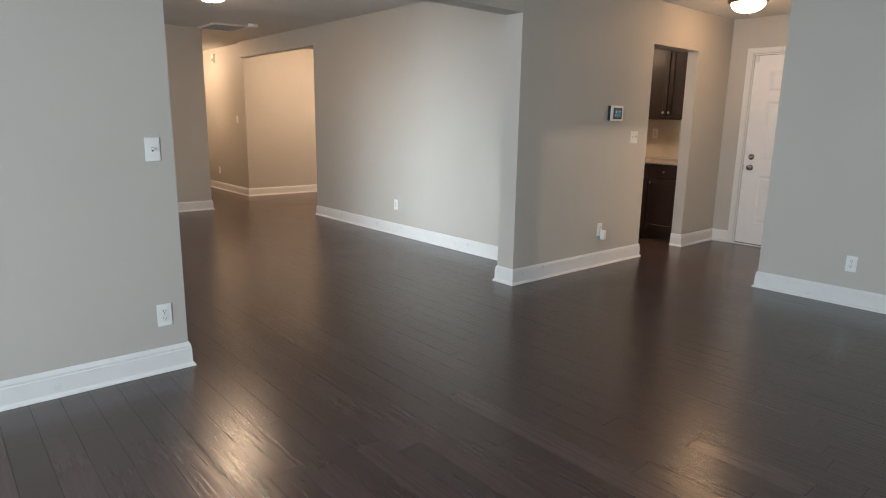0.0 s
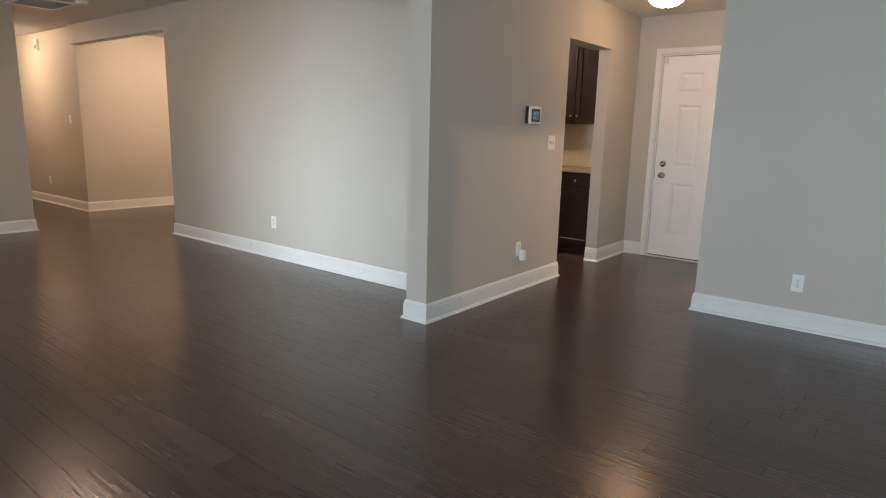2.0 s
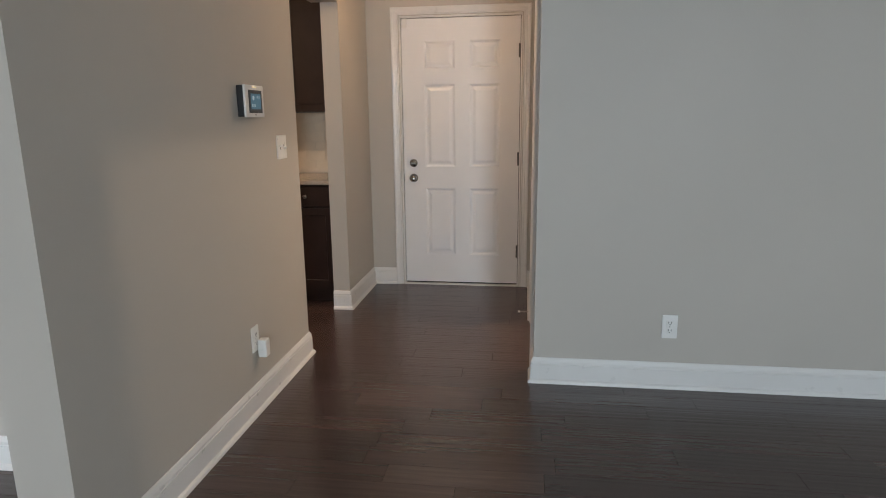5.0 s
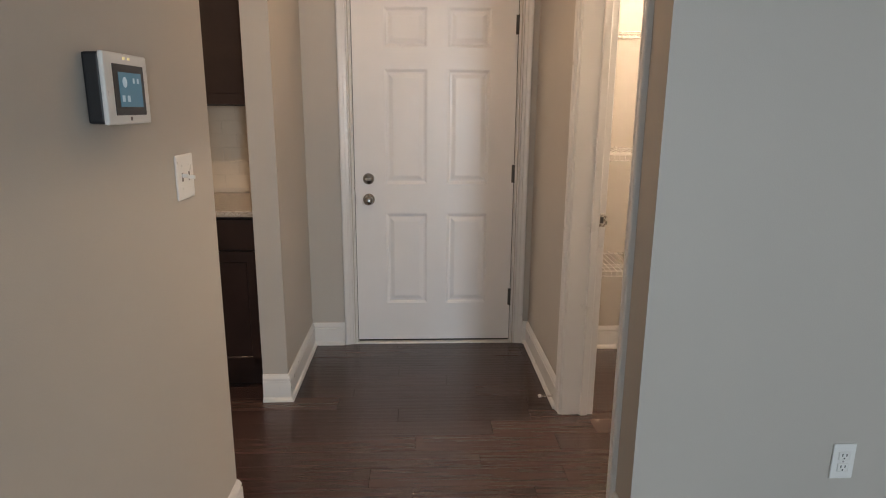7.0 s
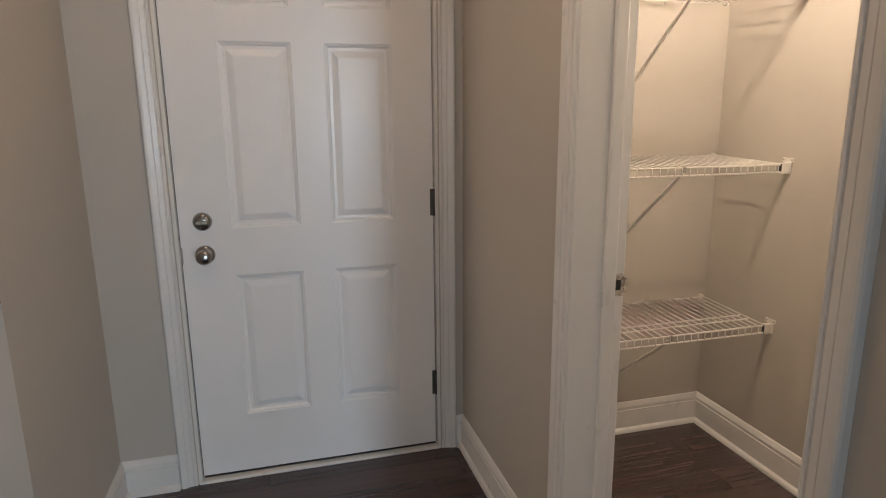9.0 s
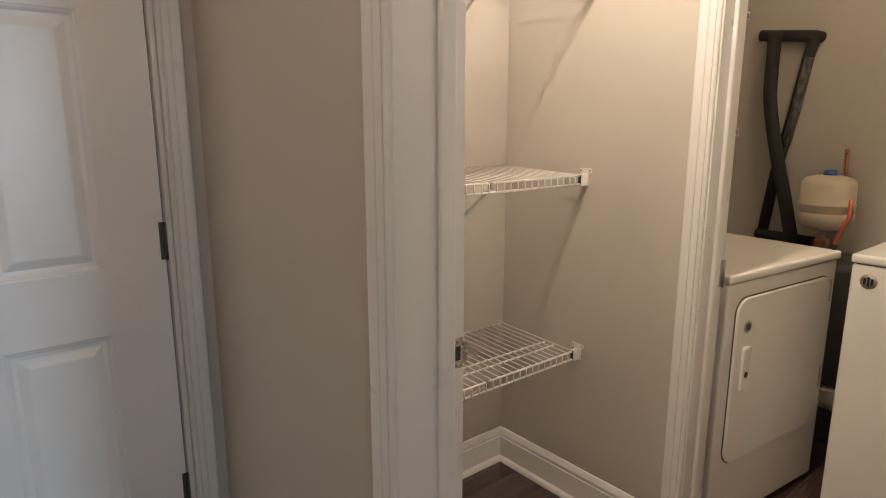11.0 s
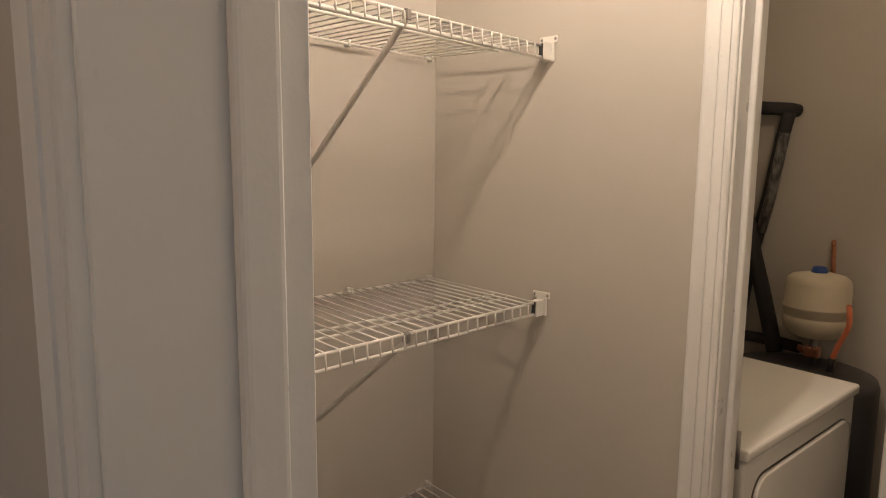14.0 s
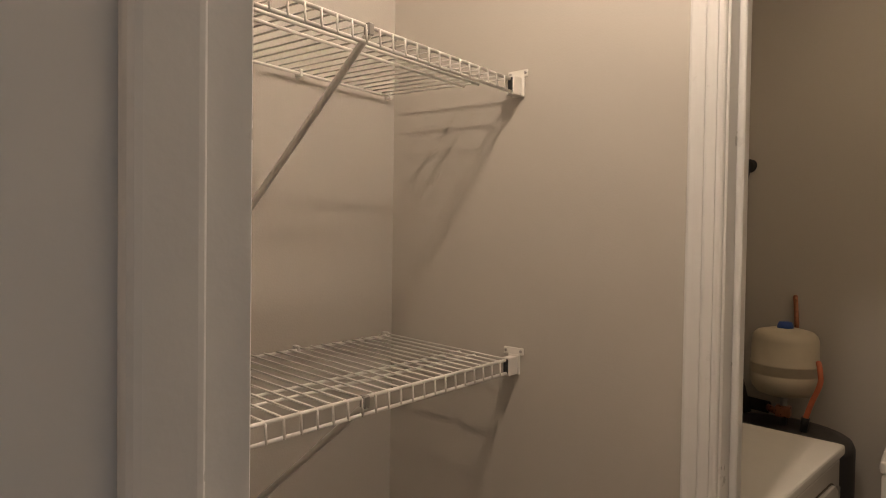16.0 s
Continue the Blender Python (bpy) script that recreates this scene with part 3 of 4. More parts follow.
def ceiling_vent():
    v = thing("return_vent", pose(3.57, 8.72, CH2, 0, 0, 0), "white slatted return-air vent in the ceiling", "ceiling vent")
    part("backing", boxes((-0.22, 0.22, -0.28, 0.28, -0.004, 0)), SLOT, v, "dark sheet for the shade behind the slats")
    part("frame", boxes((-0.25, 0.25, -0.31, -0.27, -0.014, 0), (-0.25, 0.25, 0.27, 0.31, -0.014, 0), (-0.25, -0.21, -0.27, 0.27, -0.014, 0), (0.21, 0.25, -0.27, 0.27, -0.014, 0), bevel=0.003), PLATE, v)
    for k in range(9):
        y = -0.24 + 0.06 * k
        s = part("slat", boxes((-0.21, 0.21, -0.016, 0.016, -0.0015, 0.0015)), PLATE, v)
        s.matrix_local = pose(0, y, -0.008, 30, 0, 0)


ceiling_vent()
d = thing("smoke_detector", pose(3.76, 8.17, CH2, 0, 0, 0), "round white smoke detector on the ceiling", "smoke detector")
part("base", lathe(bmesh.new(), [(0, -0.012), (0.068, -0.012), (0.068, 0), (0, 0)], 28), PLATE, d)
part("cover", lathe(bmesh.new(), [(0, -0.042), (0.045, -0.041), (0.056, -0.034), (0.060, -0.012), (0, -0.012)], 28), PLATE, d)


# ---- ceiling lamps ----
def dome_lamp(x, y, glow, label, r=0.15, z=CH, color=WARM):
    lamp = thing("ceiling_lamp", pose(x, y, z), label, "ceiling lamp", "flush ceiling lamps")
    part("pan", lathe(bmesh.new(), [(0, -0.022), (r * 0.98, -0.030), (r * 1.10, -0.028), (r * 1.17, -0.018), (r * 1.20, -0.006), (r * 1.16, 0), (0, 0)], 40), BRONZE, lamp, "brushed bronze rim")
    n = 10
    prof = [(r * math.sin(a) * 0.98, -0.030 - 0.085 * math.cos(a)) for a in (math.pi / 2 * k / n for k in range(n + 1))]
    part("shade", lathe(bmesh.new(), prof, 40), glowing("lit_shade", color, glow), lamp, "lit frosted glass dome")
    part("finial", lathe(bmesh.new(), [(0, -0.132), (0.007, -0.129), (0.009, -0.123), (0.012, -0.115), (0, -0.113)], 16), BRONZE, lamp)
    return lamp


dome_lamp(6.20, 2.863, HALL_GLOW, "lit flush dome lamp with a bronze rim in the entry hall", color=(1.0, 0.65, 0.36))
dome_lamp(2.56, 6.35, ROOM_GLOW, "lit flush dome lamp with a bronze rim in the second room", z=CH2)
# unseen lamp, added to light the laundry a warm yellow
dome_lamp(6.15, 0.35, LAUNDRY_GLOW, "unseen lit dome lamp added on the laundry ceiling", color=LAUNDRY_WARM)
# unseen lamp, added for the warm light on backsplash and hall wall
dome_lamp(5.75, 5.1, KITCHEN_GLOW, "unseen lit dome lamp added on the kitchen ceiling")
dome_lamp(3.75, 11.6, CORRIDOR_GLOW * 0.6, "lit flush dome lamp on the corridor ceiling", z=CH2)
dome_lamp(5.4, 8.9, CORRIDOR_GLOW, "lit flush dome lamp on the side hall ceiling", z=CH2)
bulb = thing("bulb_holder", pose(6.31, 1.58, CH), "bare lit bulb in a white ceiling holder in the pantry", "ceiling lamp")
part("holder", lathe(bmesh.new(), [(0, -0.045), (0.024, -0.045), (0.030, -0.030), (0.055, -0.012), (0.058, 0), (0, 0)], 28), PLATE, bulb)
part("bulb", lathe(bmesh.new(), [(0, -0.100), (0.010, -0.098), (0.016, -0.090), (0.0185, -0.080), (0.0165, -0.068), (0.012, -0.056), (0.011, -0.045), (0, -0.045)], 24), glowing("lit_bulb", SOFT_WARM, 300.0), bulb, "lit frosted bulb")

flame = bpy.data.lights.new("bulb_light", "POINT")
flame.energy, flame.color, flame.shadow_soft_size = PANTRY_GLOW, SOFT_WARM, 0.025
new("bulb_light", flame).matrix_world = pose(6.31, 1.58, CH - 0.138)


# ---- kitchen ----
CAB_Y, UNIT = KY2 + 0.012, 0.385


def base_unit(y):
    c = thing("base_cabinet", pose(6.60, y, 0), "espresso-stained base cabinet with one drawer over one door", "cabinet", "kitchen base cabinets")
    part("body", boxes((0, DX - 6.60 - 0.003, 0.001, UNIT - 0.001, 0.105, 0.865)), ESPRESSO, c)
    part("toe_kick", boxes((0.07, 0.56, 0.001, UNIT - 0.001, 0, 0.105)), ESPRESSO, c)
    d = part("drawer_front", boxes((-0.02, 0, 0.004, UNIT - 0.004, 0.715, 0.858), bevel=0.003), ESPRESSO, c)
    part("knob", lathe(bmesh.new(), [(0, -0.048), (0.010, -0.046), (0.015, -0.040), (0.012, -0.034), (0.006, -0.030), (0.006, -0.02), (0, -0.02)], 18, "x", (0, UNIT / 2, 0.787)), NICKEL, d, "nickel knob")
    door = part("door", shaker(0.004, UNIT - 0.004, 0.125, 0.705), ESPRESSO, c)
    part("panel", boxes((-0.012, 0, 0.014, UNIT - 0.014, 0.135, 0.695)), ESPRESSO, door)
    part("knob", lathe(bmesh.new(), [(0, -0.048), (0.010, -0.046), (0.015, -0.040), (0.012, -0.034), (0.006, -0.030), (0.006, -0.02), (0, -0.02)], 18, "x", (0, UNIT - 0.035, 0.655)), NICKEL, door, "nickel knob")
    return c


def shaker(y0, y1, z0, z1, rail=0.055):
    """A door frame in one piece, with a stepped inner edge."""
    bm = sweep([(-0.001, y0, z0), (-0.001, y0, z1), (-0.001, y1, z1), (-0.001, y1, z0), (-0.001, y0, z0)], (-1, 0, 0), [(0.0, 0.0), (0.002, 0.019), (rail - 0.004, 0.019), (rail, 0.015), (rail, 0.0)])
    return bm


def wall_unit(y, right):
    c = thing("wall_cabinet", pose(6.865, y, 1.368), "espresso-stained wall cabinet with a framed door", "cabinet", "kitchen wall cabinets")
    part("body", boxes((0, DX - 6.865 - 0.003, 0.001, UNIT - 0.001, 0, 0.90)), ESPRESSO, c)
    door = part("door", shaker(0.003, UNIT - 0.003, 0.004, 0.896), ESPRESSO, c)
    part("panel", boxes((-0.012, 0, 0.013, UNIT - 0.013, 0.014, 0.886)), ESPRESSO, door)
    part("knob", lathe(bmesh.new(), [(0, -0.048), (0.010, -0.046), (0.015, -0.040), (0.012, -0.034), (0.006, -0.030), (0.006, -0.02), (0, -0.02)], 18, "x", (0, UNIT - 0.035 if right else 0.035, 0.075)), NICKEL, door, "nickel knob")
    return c


b0, wl, wr = base_unit(CAB_Y), wall_unit(CAB_Y, True), wall_unit(CAB_Y + UNIT, False)
for k in range(1, 5):
    copy_thing(b0, pose(6.60, CAB_Y + UNIT * k, 0))
copy_thing(wl, pose(6.865, CAB_Y + UNIT * 2, 1.368))
copy_thing(wr, pose(6.865, CAB_Y + UNIT * 3, 1.368))
top = thing("worktop", pose(0, 0, 0), "speckled beige granite worktop on the base cabinets", "worktop")
part("slab", boxes((6.565, DX - 0.003, CAB_Y - 0.01, CAB_Y + UNIT * 5, 0.870, 0.900), bevel=0.004), GRANITE, top)
splash = thing("backsplash", pose(0, 0, 0), "cream glazed subway tiles between worktop and wall cabinets", "backsplash")
splash["kind"] = "structure"
part("grout", boxes((DX - 0.0108, DX - 0.002, CAB_Y - 0.008, CAB_Y + UNIT * 5, 0.901, 1.367)), GROUT, splash)
full = None
for row in range(6):
    for k in range(13):
        y = CAB_Y + 0.152 * (k - 0.5 * (row % 2)) + 0.08
        if y + 0.075 > CAB_Y + UNIT * 5 or y - 0.075 < CAB_Y - 0.02:
            continue
        if full is None:
            full = part("tile", boxes((-0.008, 0, -0.0752, 0.0752, 0, 0.0722), bevel=0.0010), TILE, splash)
            ob = full
        else:
            ob = full.copy()
            scene.collection.objects.link(ob)
        ob.location = (DX - 0.0045, y, 0.9265 + 0.0732 * row)
o = outlet(pose(DX - 0.0127, 4.27, 1.20, 0, 0, FACE_W), "white duplex outlet on the tiled backsplash")


# ---- pantry shelves ----
def wire_shelf(z):
    """A wire shelf against the back wall, from the right wall to the hall wall."""
    y0, y1, back, front = PY0 + 0.022, PY1 - 0.012, PX - 0.016, 6.738
    s = thing("wire_shelf", pose(0, 0, z), "white vinyl-coated wire shelf on the pantry wall", "shelf", "pantry wire shelves")
    rail = lambda x, dz, r=0.0030, a=y0, b=y1: tube(bmesh.new(), [(x, a, dz), (x, b, dz)], r, 8)
    part("back_rail", rail(back, 0.001), WIRE, s)
    part("front_rail", rail(front, -0.010, 0.0034), WIRE, s)
    part("lip_rail", rail(front - 0.003, -0.036, 0.0034), WIRE, s)
    part("middle_rail", rail(front + 0.078, -0.0095, 0.0032, y0 + 0.012), WIRE, s)
    part("middle_rail", rail(front + 0.118, -0.0080, 0.0032, y0 + 0.012), WIRE, s)
    n = int((y1 - y0 - 0.01) / 0.0285)
    first = None
    for k in range(n + 1):
        y = y0 + 0.008 + 0.0285 * k
        if first is None:
            ob = first = part("cross_wire", tube(bmesh.new(), [(back - 0.002, 0, 0.005), (front + 0.001, 0, -0.008), (front - 0.0045, 0, -0.011), (front - 0.0062, 0, -0.0375)], 0.0019, 6), WIRE, s)
        else:
            ob = first.copy()
            scene.collection.objects.link(ob)
        ob.location = (0, y, 0)
    e = part("end_bracket", boxes((front - 0.024, front + 0.024, PY0 + 0.001, PY0 + 0.0045, -0.002, 0.013), (front - 0.016, front + 0.012, PY0 + 0.001, PY0 + 0.006, -0.042, -0.001), (front - 0.011, front + 0.007, PY0 + 0.006, PY0 + 0.034, -0.041, -0.004), bevel=0.0022, segments=2), WIRE, s, "white moulded end bracket")
    part("socket", boxes((front - 0.0075, front + 0.0035, PY0 + 0.0335, PY0 + 0.0345, -0.037, -0.007)), SLOT, e, "dark patch for the shade in the open socket")
    for x in (front - 0.018, front + 0.018):
        part("screw", lathe(bmesh.new(), [(0, 0.0065), (0.0030, 0.006), (0.0035, 0.0045), (0, 0.0045)], 10, "y", (x, PY0, 0.006)), STEEL, e)
    by = 1.552
    b = part("support_brace", tube(bmesh.new(), [(front - 0.004, by, -0.022), (front + 0.012, by, -0.034), (PX - 0.022, by, -0.298), (PX - 0.008, by, -0.318), (PX - 0.006, by, -0.335)], 0.0062, 10), WIRE, s, "slanting white support brace")
    part("brace_hook", boxes((front - 0.010, front + 0.004, by - 0.006, by + 0.006, -0.026, -0.006), bevel=0.002), STEEL, b, "dull steel brace hook")
    part("screw", lathe(bmesh.new(), [(0, -0.014), (0.004, -0.013), (0.0045, -0.010), (0, -0.010)], 10, "x", (PX, by, -0.326)), STEEL, b)
    for y in (PY0 + 0.03, 1.42, 1.75):
        part("wall_clip", boxes((PX - 0.021, PX - 0.001, y - 0.004, y + 0.004, -0.006, 0.010), bevel=0.0018), WIRE, s)
    return s


shelf = wire_shelf(0.570)
copy_thing(shelf, pose(0, 0, 1.156))
copy_thing(shelf, pose(0, 0, 1.726))

# ---- hall door stop ----
ds = thing("door_stop", pose(6.385, HY + 0.018, 0.052), "small spring door stop with a white tip on the baseboard", "door stop")
part("spring", tube(bmesh.new(), [(0.0045 * math.cos(a), 0.004 + 0.0009 * a, 0.0045 * math.sin(a)) for a in (0.55 * k for k in range(110))], 0.0012, 5), STEEL, ds)
part("tip", lathe(bmesh.new(), [(0, 0.058), (0.007, 0.058), (0.008, 0.066), (0.006, 0.072), (0, 0.073)], 14, "y"), PLATE, ds, "white rubber tip")


# ---- laundry ----
def badge(parent, x, y, z, r):
    b = part("badge", lathe(bmesh.new(), [(0, -0.003), (r * 0.92, -0.003), (r, -0.001), (r, 0), (0, 0)], 28, "y", (x, y, z)), STEEL, parent, "round grey maker's badge")
    for k in (-1, 0, 1):
        part("bar", boxes((x + k * r * 0.42 - r * 0.14, x + k * r * 0.42 + r * 0.14, y - 0.0042, y - 0.0028, z - r * (0.62 - 0.2 * abs(k)), z + r * (0.62 - 0.2 * abs(k)))), BLACK, b)


def dryer(m):
    """Local frame: x to the right of its face, face towards -y, right front corner at the origin."""
    d = thing("dryer", m, "white front-loading clothes dryer with a square door", "clothes dryer")
    w, deep, top = 0.655, 0.64, 0.874
    part("cabinet", boxes((-w, 0, 0, deep, 0.02, top - 0.032), bevel=0.010, segments=3), ENAMEL, d)
    part("top_panel", boxes((-w - 0.004, 0.004, -0.010, deep, top - 0.029, top), bevel=0.011, segments=4), ENAMEL, d)
    part("seam", boxes((-w + 0.012, -0.012, 0.004, deep - 0.01, top - 0.034, top - 0.027)), SEAM, d)
    door = part("door", rounded_slab(-0.604, -0.048, 0.245, 0.792, 0.050, -0.010, 0.002, 0.004), ENAMEL, d)
    part("door_gap", rounded_slab(-0.608, -0.044, 0.241, 0.796, 0.054, -0.0022, 0.001, 0.0004), SEAM, d)
    part("handle", boxes((-0.566, -0.524, -0.018, -0.007, 0.490, 0.635), bevel=0.012, segments=3), ENAMEL, door, "white moulded door handle")
    # a black disc on the handle gives the hole its shade
    part("finger_hole", lathe(bmesh.new(), [(0, -0.0195), (0.010, -0.0195), (0.010, -0.0175), (0, -0.0175)], 18, "y", (-0.545, 0, 0.545)), BLACK, door)
    badge(door, -0.548, -0.009, 0.700, 0.021)
    for z in (0.42, 0.74):
        part("hinge", boxes((-0.054, -0.046, -0.012, -0.002, z - 0.04, z + 0.04), bevel=0.002), STEEL, door)
    part("foot", boxes((-w + 0.03, -w + 0.07, 0.03, 0.07, 0, 0.02)), BLACK, d)
    part("foot", boxes((-0.07, -0.03, 0.03, 0.07, 0, 0.02)), BLACK, d)
    part("foot", boxes((-w + 0.03, -w + 0.07, deep - 0.07, deep - 0.03, 0, 0.02)), BLACK, d)
    part("foot", boxes((-0.07, -0.03, deep - 0.07, deep - 0.03, 0, 0.02)), BLACK, d)


dryer(pose(6.256, 0.325, 0, 0, 0, -90 - 6))


def washer(m):
    """Local frame: face towards -y, left front corner at the origin."""
    d = thing("washer", m, "white top-loading washing machine with a round badge", "washing machine")
    w, deep, top = 0.66, 0.64, 0.905
    part("cabinet", boxes((0, w, 0, deep, 0.02, top - 0.032), bevel=0.010, segments=3), ENAMEL, d)
    part("top_panel", boxes((-0.003, w + 0.003, -0.008, deep, top - 0.029, top), bevel=0.011, segments=4), ENAMEL, d)
    part("seam", boxes((0.012, w - 0.012, 0.004, deep - 0.01, top - 0.034, top - 0.027)), SEAM, d)
    part("lid", boxes((0.08, w - 0.08, 0.05, 0.44, top - 0.002, top + 0.012), bevel=0.006, segments=3), ENAMEL, d)
    part("console", boxes((0.02, w, deep - 0.11, deep, top, top + 0.10), bevel=0.015, segments=3), ENAMEL, d)
    badge(d, 0.052, -0.001, 0.822, 0.024)
    for x in (0.04, w - 0.08):
        for y in (0.04, deep - 0.08):
            part("foot", boxes((x, x + 0.04, y, y + 0.04, 0, 0.02)), BLACK, d)


washer(pose(6.158, 0.51, 0, 0, 0, 180))

wh = thing("water_heater", pose(6.505, -0.135, 0), "low dark cylindrical water heater behind the dryer", "water heater")
part("jacket", lathe(bmesh.new(), [(0, 0.02), (0.232, 0.02), (0.236, 0.03), (0.236, 0.725), (0.230, 0.742), (0.18, 0.752), (0, 0.755)], 40), HEATER, wh)
part("base_ring", lathe(bmesh.new(), [(0, 0), (0.228, 0), (0.228, 0.02), (0, 0.02)], 40), BLACK, wh)

et = thing("expansion_tank", pose(6.488, -0.200, 0.858), "cream steel expansion tank with a blue cap", "expansion tank")
part("shell", lathe(bmesh.new(), [(0, 0.0), (0.050, 0.002), (0.085, 0.012), (0.100, 0.030), (0.1055, 0.050), (0.1070, 0.074), (0.1045, 0.077), (0.1045, 0.082), (0.1065, 0.085), (0.1065, 0.108), (0.1085, 0.111), (0.1085, 0.117), (0.1050, 0.121), (0.1040, 0.196), (0.0990, 0.214), (0.085, 0.226), (0.050, 0.235), (0, 0.238)], 40), CREAM, et)
part("cap", lathe(bmesh.new(), [(0, 0.236), (0.026, 0.236), (0.025, 0.246), (0.021, 0.256), (0.017, 0.258), (0, 0.258)], 20), BLUE, et, "blue plastic cap")
part("nipple", tube(bmesh.new(), [(0, 0, -0.103), (0, 0, 0.004)], 0.012, 14), STEEL, et)
part("tee", boxes((-0.024, 0.024, -0.02, 0.02, -0.075, -0.035), bevel=0.008, segments=2), COPPER, et)

PYW = BY + 0.030
loop = thing("insulated_pipe", pose(0, 0, 0), "black foam-insulated water pipe curving up the laundry wall", "pipe")
part("foam_sleeve", tube(bmesh.new(), [(6.652, BY + 0.001, 1.684), (6.667, PYW, 1.688), (6.76, PYW, 1.699), (6.905, PYW, 1.714)], 0.025, 14), FOAM, loop)
part("foam_sleeve", tube(bmesh.new(), curve([(6.824, PYW + 0.040, 1.715), (6.819, PYW + 0.048, 1.55), (6.808, PYW + 0.052, 1.395), (6.752, PYW + 0.056, 1.158), (6.697, PYW + 0.058, 0.968), (6.650, PYW + 0.060, 0.79), (6.640, PYW + 0.062, 0.75)]), 0.029, 14), FOAM, loop)
diag = thing("insulated_pipe", pose(0, 0, 0), "black foam-insulated water pipe running diagonally up the wall", "pipe")
part("foam_sleeve", tube(bmesh.new(), [(6.672, PYW, 1.675), (6.690, PYW, 1.58), (6.722, PYW, 1.36), (6.774, PYW, 1.08), (6.804, PYW, 0.80)], 0.024, 14), FOAM, diag)
part("foam_sleeve", tube(bmesh.new(), [(6.825, PYW + 0.02, 0.782), (6.74, PYW + 0.022, 0.783), (6.664, PYW + 0.025, 0.784), (6.555, PYW + 0.06, 0.784)], 0.022, 14), FOAM, diag)
# the pipe's highlight, painted as a strip on one side
part("sheen_strip", tube(bmesh.new(), [(6.683, PYW + 0.004, 1.600), (6.716, PYW + 0.004, 1.36), (6.744, PYW + 0.004, 1.21)], 0.0225, 14), WORN_SHEEN, diag, "painted grey sheen along the worn black foam")
cu = thing("supply_pipe", pose(0, 0, 0), "orange and copper supply pipe from the wall to the heater", "pipe")
part("stub", tube(bmesh.new(), curve([(6.490, BY + 0.001, 1.190), (6.489, BY + 0.016, 1.188), (6.486, BY + 0.020, 1.165), (6.480, BY + 0.022, 1.065), (6.470, BY + 0.024, 0.98)]), 0.0080, 10), COPPER, cu, "copper stub")
part("hose", tube(bmesh.new(), curve([(6.375, -0.125, 1.00), (6.367, -0.10, 0.98), (6.364, -0.088, 0.937), (6.387, -0.085, 0.87), (6.403, -0.085, 0.815)]), 0.0085, 10), PEX, cu, "orange plastic hose")
part("coupling", tube(bmesh.new(), [(6.401, -0.085, 0.822), (6.408, -0.085, 0.775)], 0.012, 12), BLACK, cu, "black coupling")
part("elbow", tube(bmesh.new(), curve([(6.488, -0.20, 0.80), (6.492, -0.215, 0.786), (6.505, -0.24, 0.784), (6.56, -0.295, 0.784)]), 0.013, 10), COPPER, cu, "copper elbow under the tank")

duct = thing("dryer_duct", pose(0, 0, 0), "silver corrugated foil dryer duct between the machines", "duct")
bm = bmesh.new()
n = 46
lathe(bm, [(0.050 + (0.006 if k % 2 else 0), -0.26 + 0.0075 * k) for k in range(n)], 24, "x")
sleeve = part("sleeve", bm, FOIL, duct)
sleeve.matrix_local = pose(6.36, 0.205, 0.27, 0, 6, -6)


def laundry_shelf(z):
    s = thing("wire_shelf", pose(0, 0, z), "short white wire shelf in the laundry corner", "shelf", "laundry wire shelves")
    for x, dz in ((6.80, 0.0), (6.797, -0.028), (6.87, 0.0), (PX - 0.016, 0.0)):
        part("rail", tube(bmesh.new(), [(x, 0.0, dz), (x, PY0 - 0.124, dz)], 0.0028, 8), WIRE, s)
    first = None
    for k in range(34):
        if first is None:
            ob = first = part("cross_wire", tube(bmesh.new(), [(PX - 0.002, 0, 0.003), (6.799, 0, 0.003), (6.795, 0, -0.03)], 0.0016, 6), WIRE, s)
        else:
            ob = first.copy()
            scene.collection.objects.link(ob)
        ob.location = (0, 0.008 + 0.0285 * k, 0)
    return s


laundry_shelf(1.285)
laundry_shelf(1.765)


# ---- window frames of the living room ----
def window(name, m, width, height, label):
    w = thing(name, m, label, "window")
    w["kind"] = "structure"
    h2, v2 = width / 2, height / 2
    part("window_frame", boxes((-h2, h2, 0, 0.07, -v2, -v2 + 0.05), (-h2, h2, 0, 0.07, v2 - 0.05, v2), (-h2, -h2 + 0.05, 0, 0.07, -v2 + 0.05, v2 - 0.05), (h2 - 0.05, h2, 0, 0.07, -v2 + 0.05, v2 - 0.05), (-h2 + 0.05, h2 - 0.05, 0.01, 0.06, -0.025, 0.025), bevel=0.004), TRIM, w)


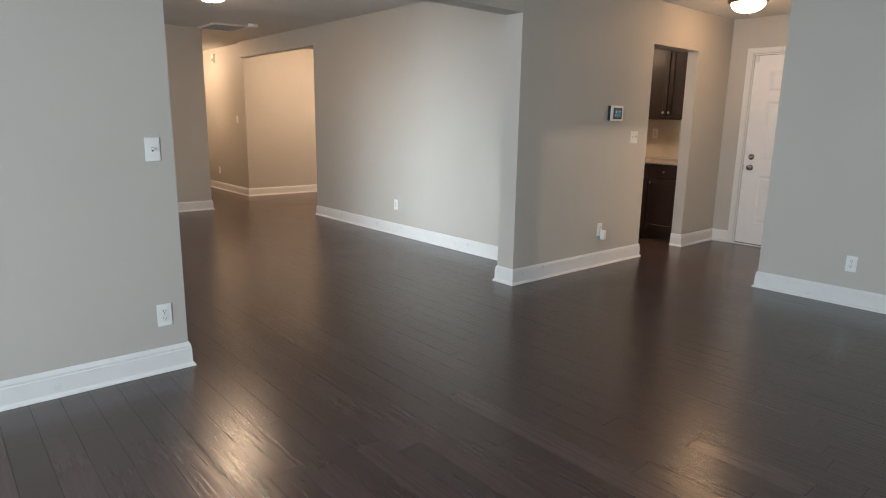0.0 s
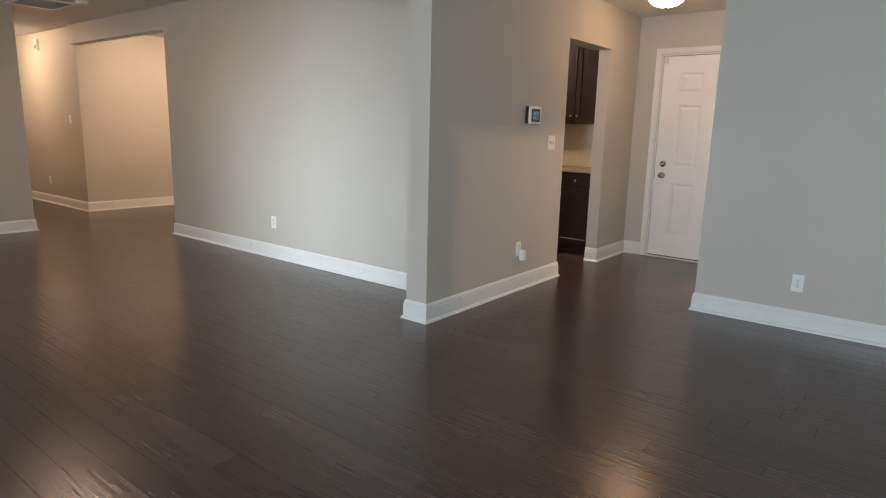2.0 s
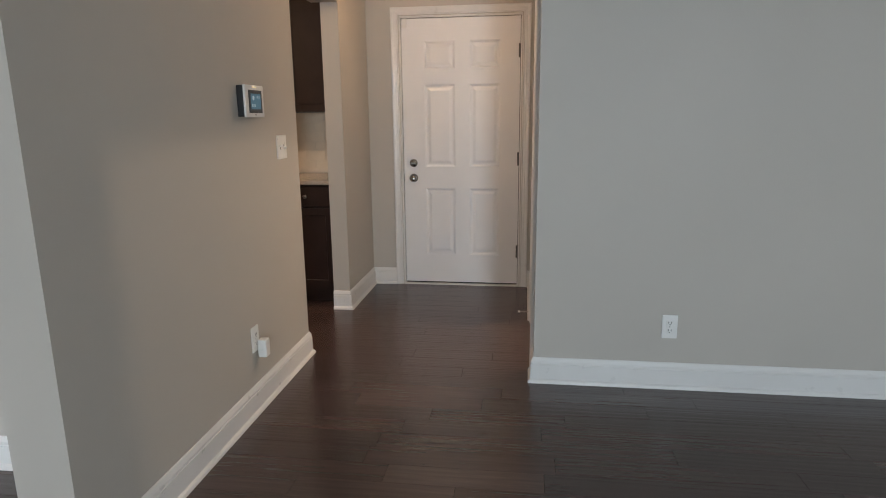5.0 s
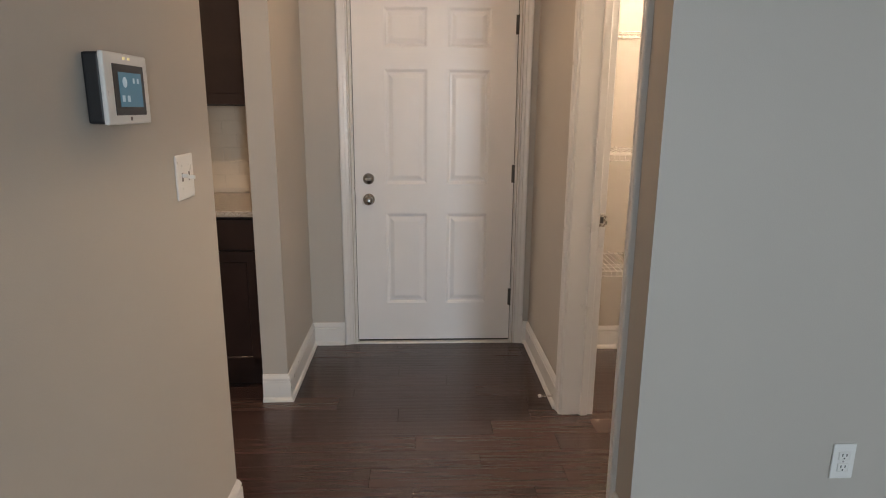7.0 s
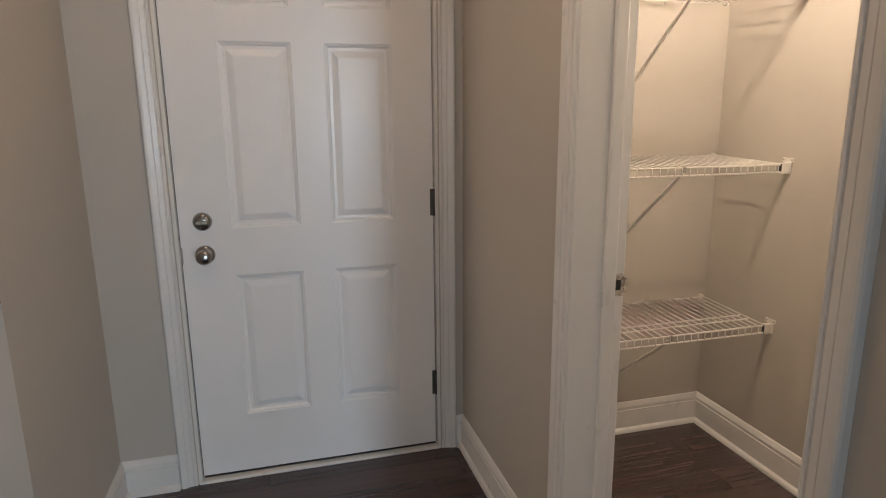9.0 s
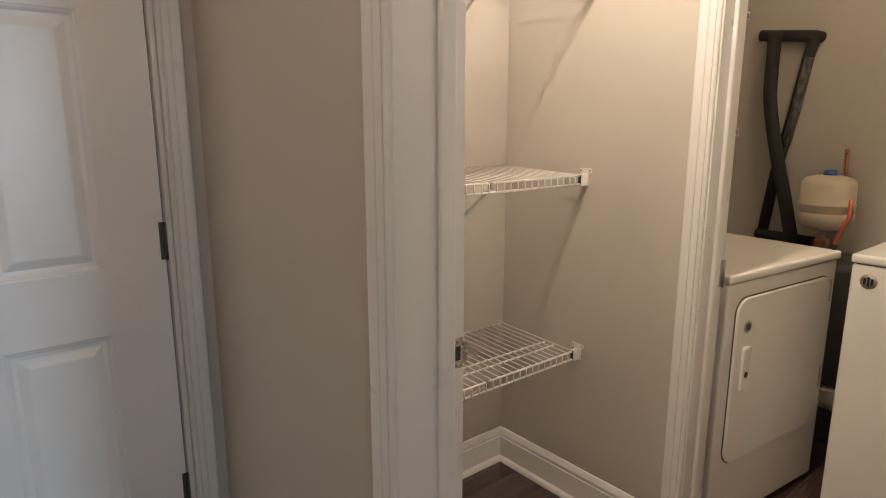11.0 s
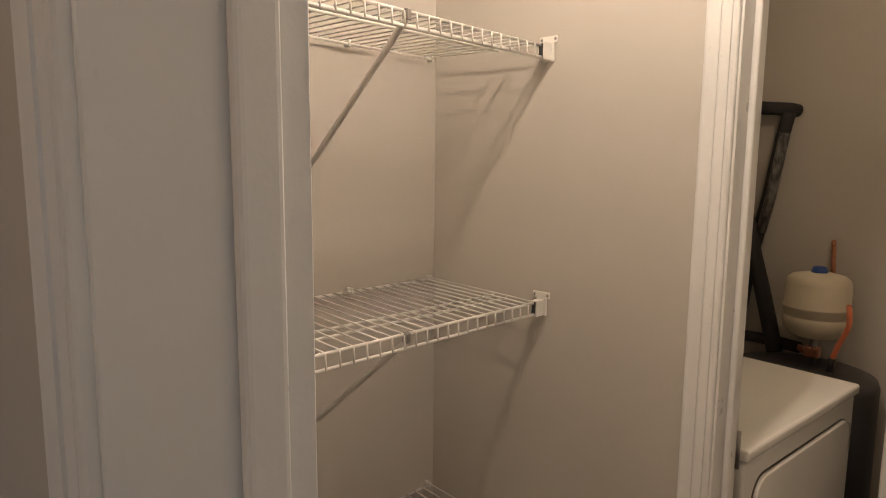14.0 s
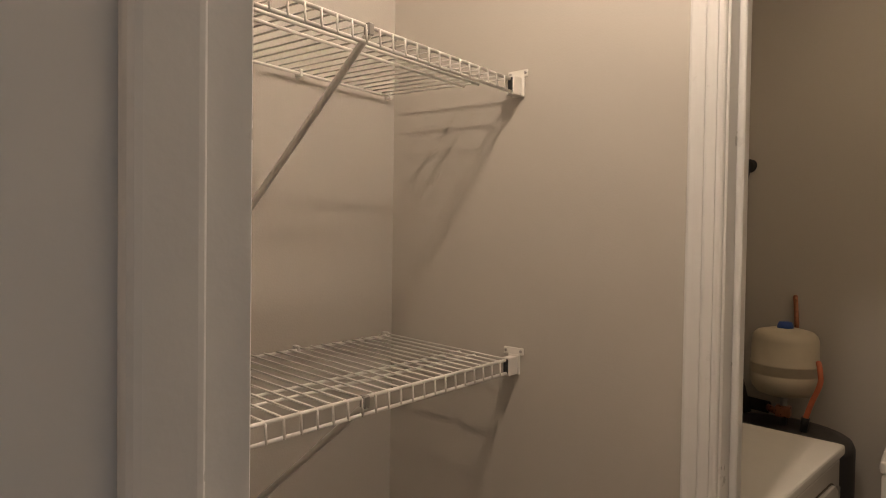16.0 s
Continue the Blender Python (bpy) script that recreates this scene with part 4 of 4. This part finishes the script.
window("window_1", pose(X0 - 0.09, sum(W1) / 2, (SILL + WTOP) / 2, 0, 0, 90), 1.5, 1.5, "white sash window of the living room")
window("window_2", pose(X0 - 0.09, sum(W2) / 2, (SILL + WTOP) / 2, 0, 0, 90), 1.5, 1.5, "white sash window of the second room")
window("window_3", pose(sum(W3) / 2, Y0 - 0.09, 1.35, 0, 0, 180), 2.0, 1.3, "unseen white sash window added behind the walker")
structure("ground", boxes((-60, 60, -60, 60, -0.6, -0.13)), mottled("lawn", (0.06, 0.09, 0.035), 0.9, 0.3, 0.8, 40, 0.01), "plain lawn outside the house", "ground")


# ---- floor planks ----
PLANK = 0.1205
rng = random.Random(7)
rest_v, rest_f = [], []
QUADS = ((0, 1, 2, 3), (4, 5, 1, 0), (5, 6, 2, 1), (6, 7, 3, 2), (7, 4, 0, 3), (8, 9, 5, 4), (9, 10, 6, 5), (10, 11, 7, 6), (11, 8, 4, 7))


def plank_verts(x, y, length):
    g, e = 0.0002, 0.0008
    cup = [rng.uniform(-0.00045, 0.0) for _ in range(4)]
    out = []
    for inset, z in ((g + e, 0.0), (g, -0.0009), (g, -0.011)):
        corners = ((x + inset, y + inset), (x + PLANK - inset, y + inset), (x + PLANK - inset, y + length - inset), (x + inset, y + length - inset))
        out += [(cx, cy, z + c) for (cx, cy), c in zip(corners, cup)]
    return out


count = 0
for i in range(int((DX + 0.1 - X0) / PLANK) + 1):
    x = X0 - 0.08 + i * PLANK
    y = Y0 - 0.05 if x < RX else BY - 0.05
    first = rng.uniform(0.2, 1.2)
    while y < 13.2:
        length = min(first or rng.choice((0.45, 0.6, 0.75, 0.9, 1.05, 1.2)), 13.25 - y)
        first = 0
        verts = plank_verts(x, y, length)
        near = (0.3 < x < 7.2 and 1.0 < y + length / 2 < 4.4) or (x > 3.0 and 1.0 < y + length / 2 < 2.2)
        if near and count < 300:
            mesh = bpy.data.meshes.new("plank")
            mesh.from_pydata(verts, [], QUADS)
            mesh.materials.append(WOOD)
            ob = new("plank", mesh)
            ob.parent = floor
            count += 1
        else:
            k = len(rest_v)
            rest_v += verts
            rest_f += [tuple(k + j for j in q) for q in QUADS]
        y += length
mesh = bpy.data.meshes.new("planks")
mesh.from_pydata(rest_v, [], rest_f)
mesh.materials.append(WOOD)
planks = new("planks", mesh)
planks.parent = floor
tagged(planks, "dark hardwood planks of the farther rooms", kind="stuff")
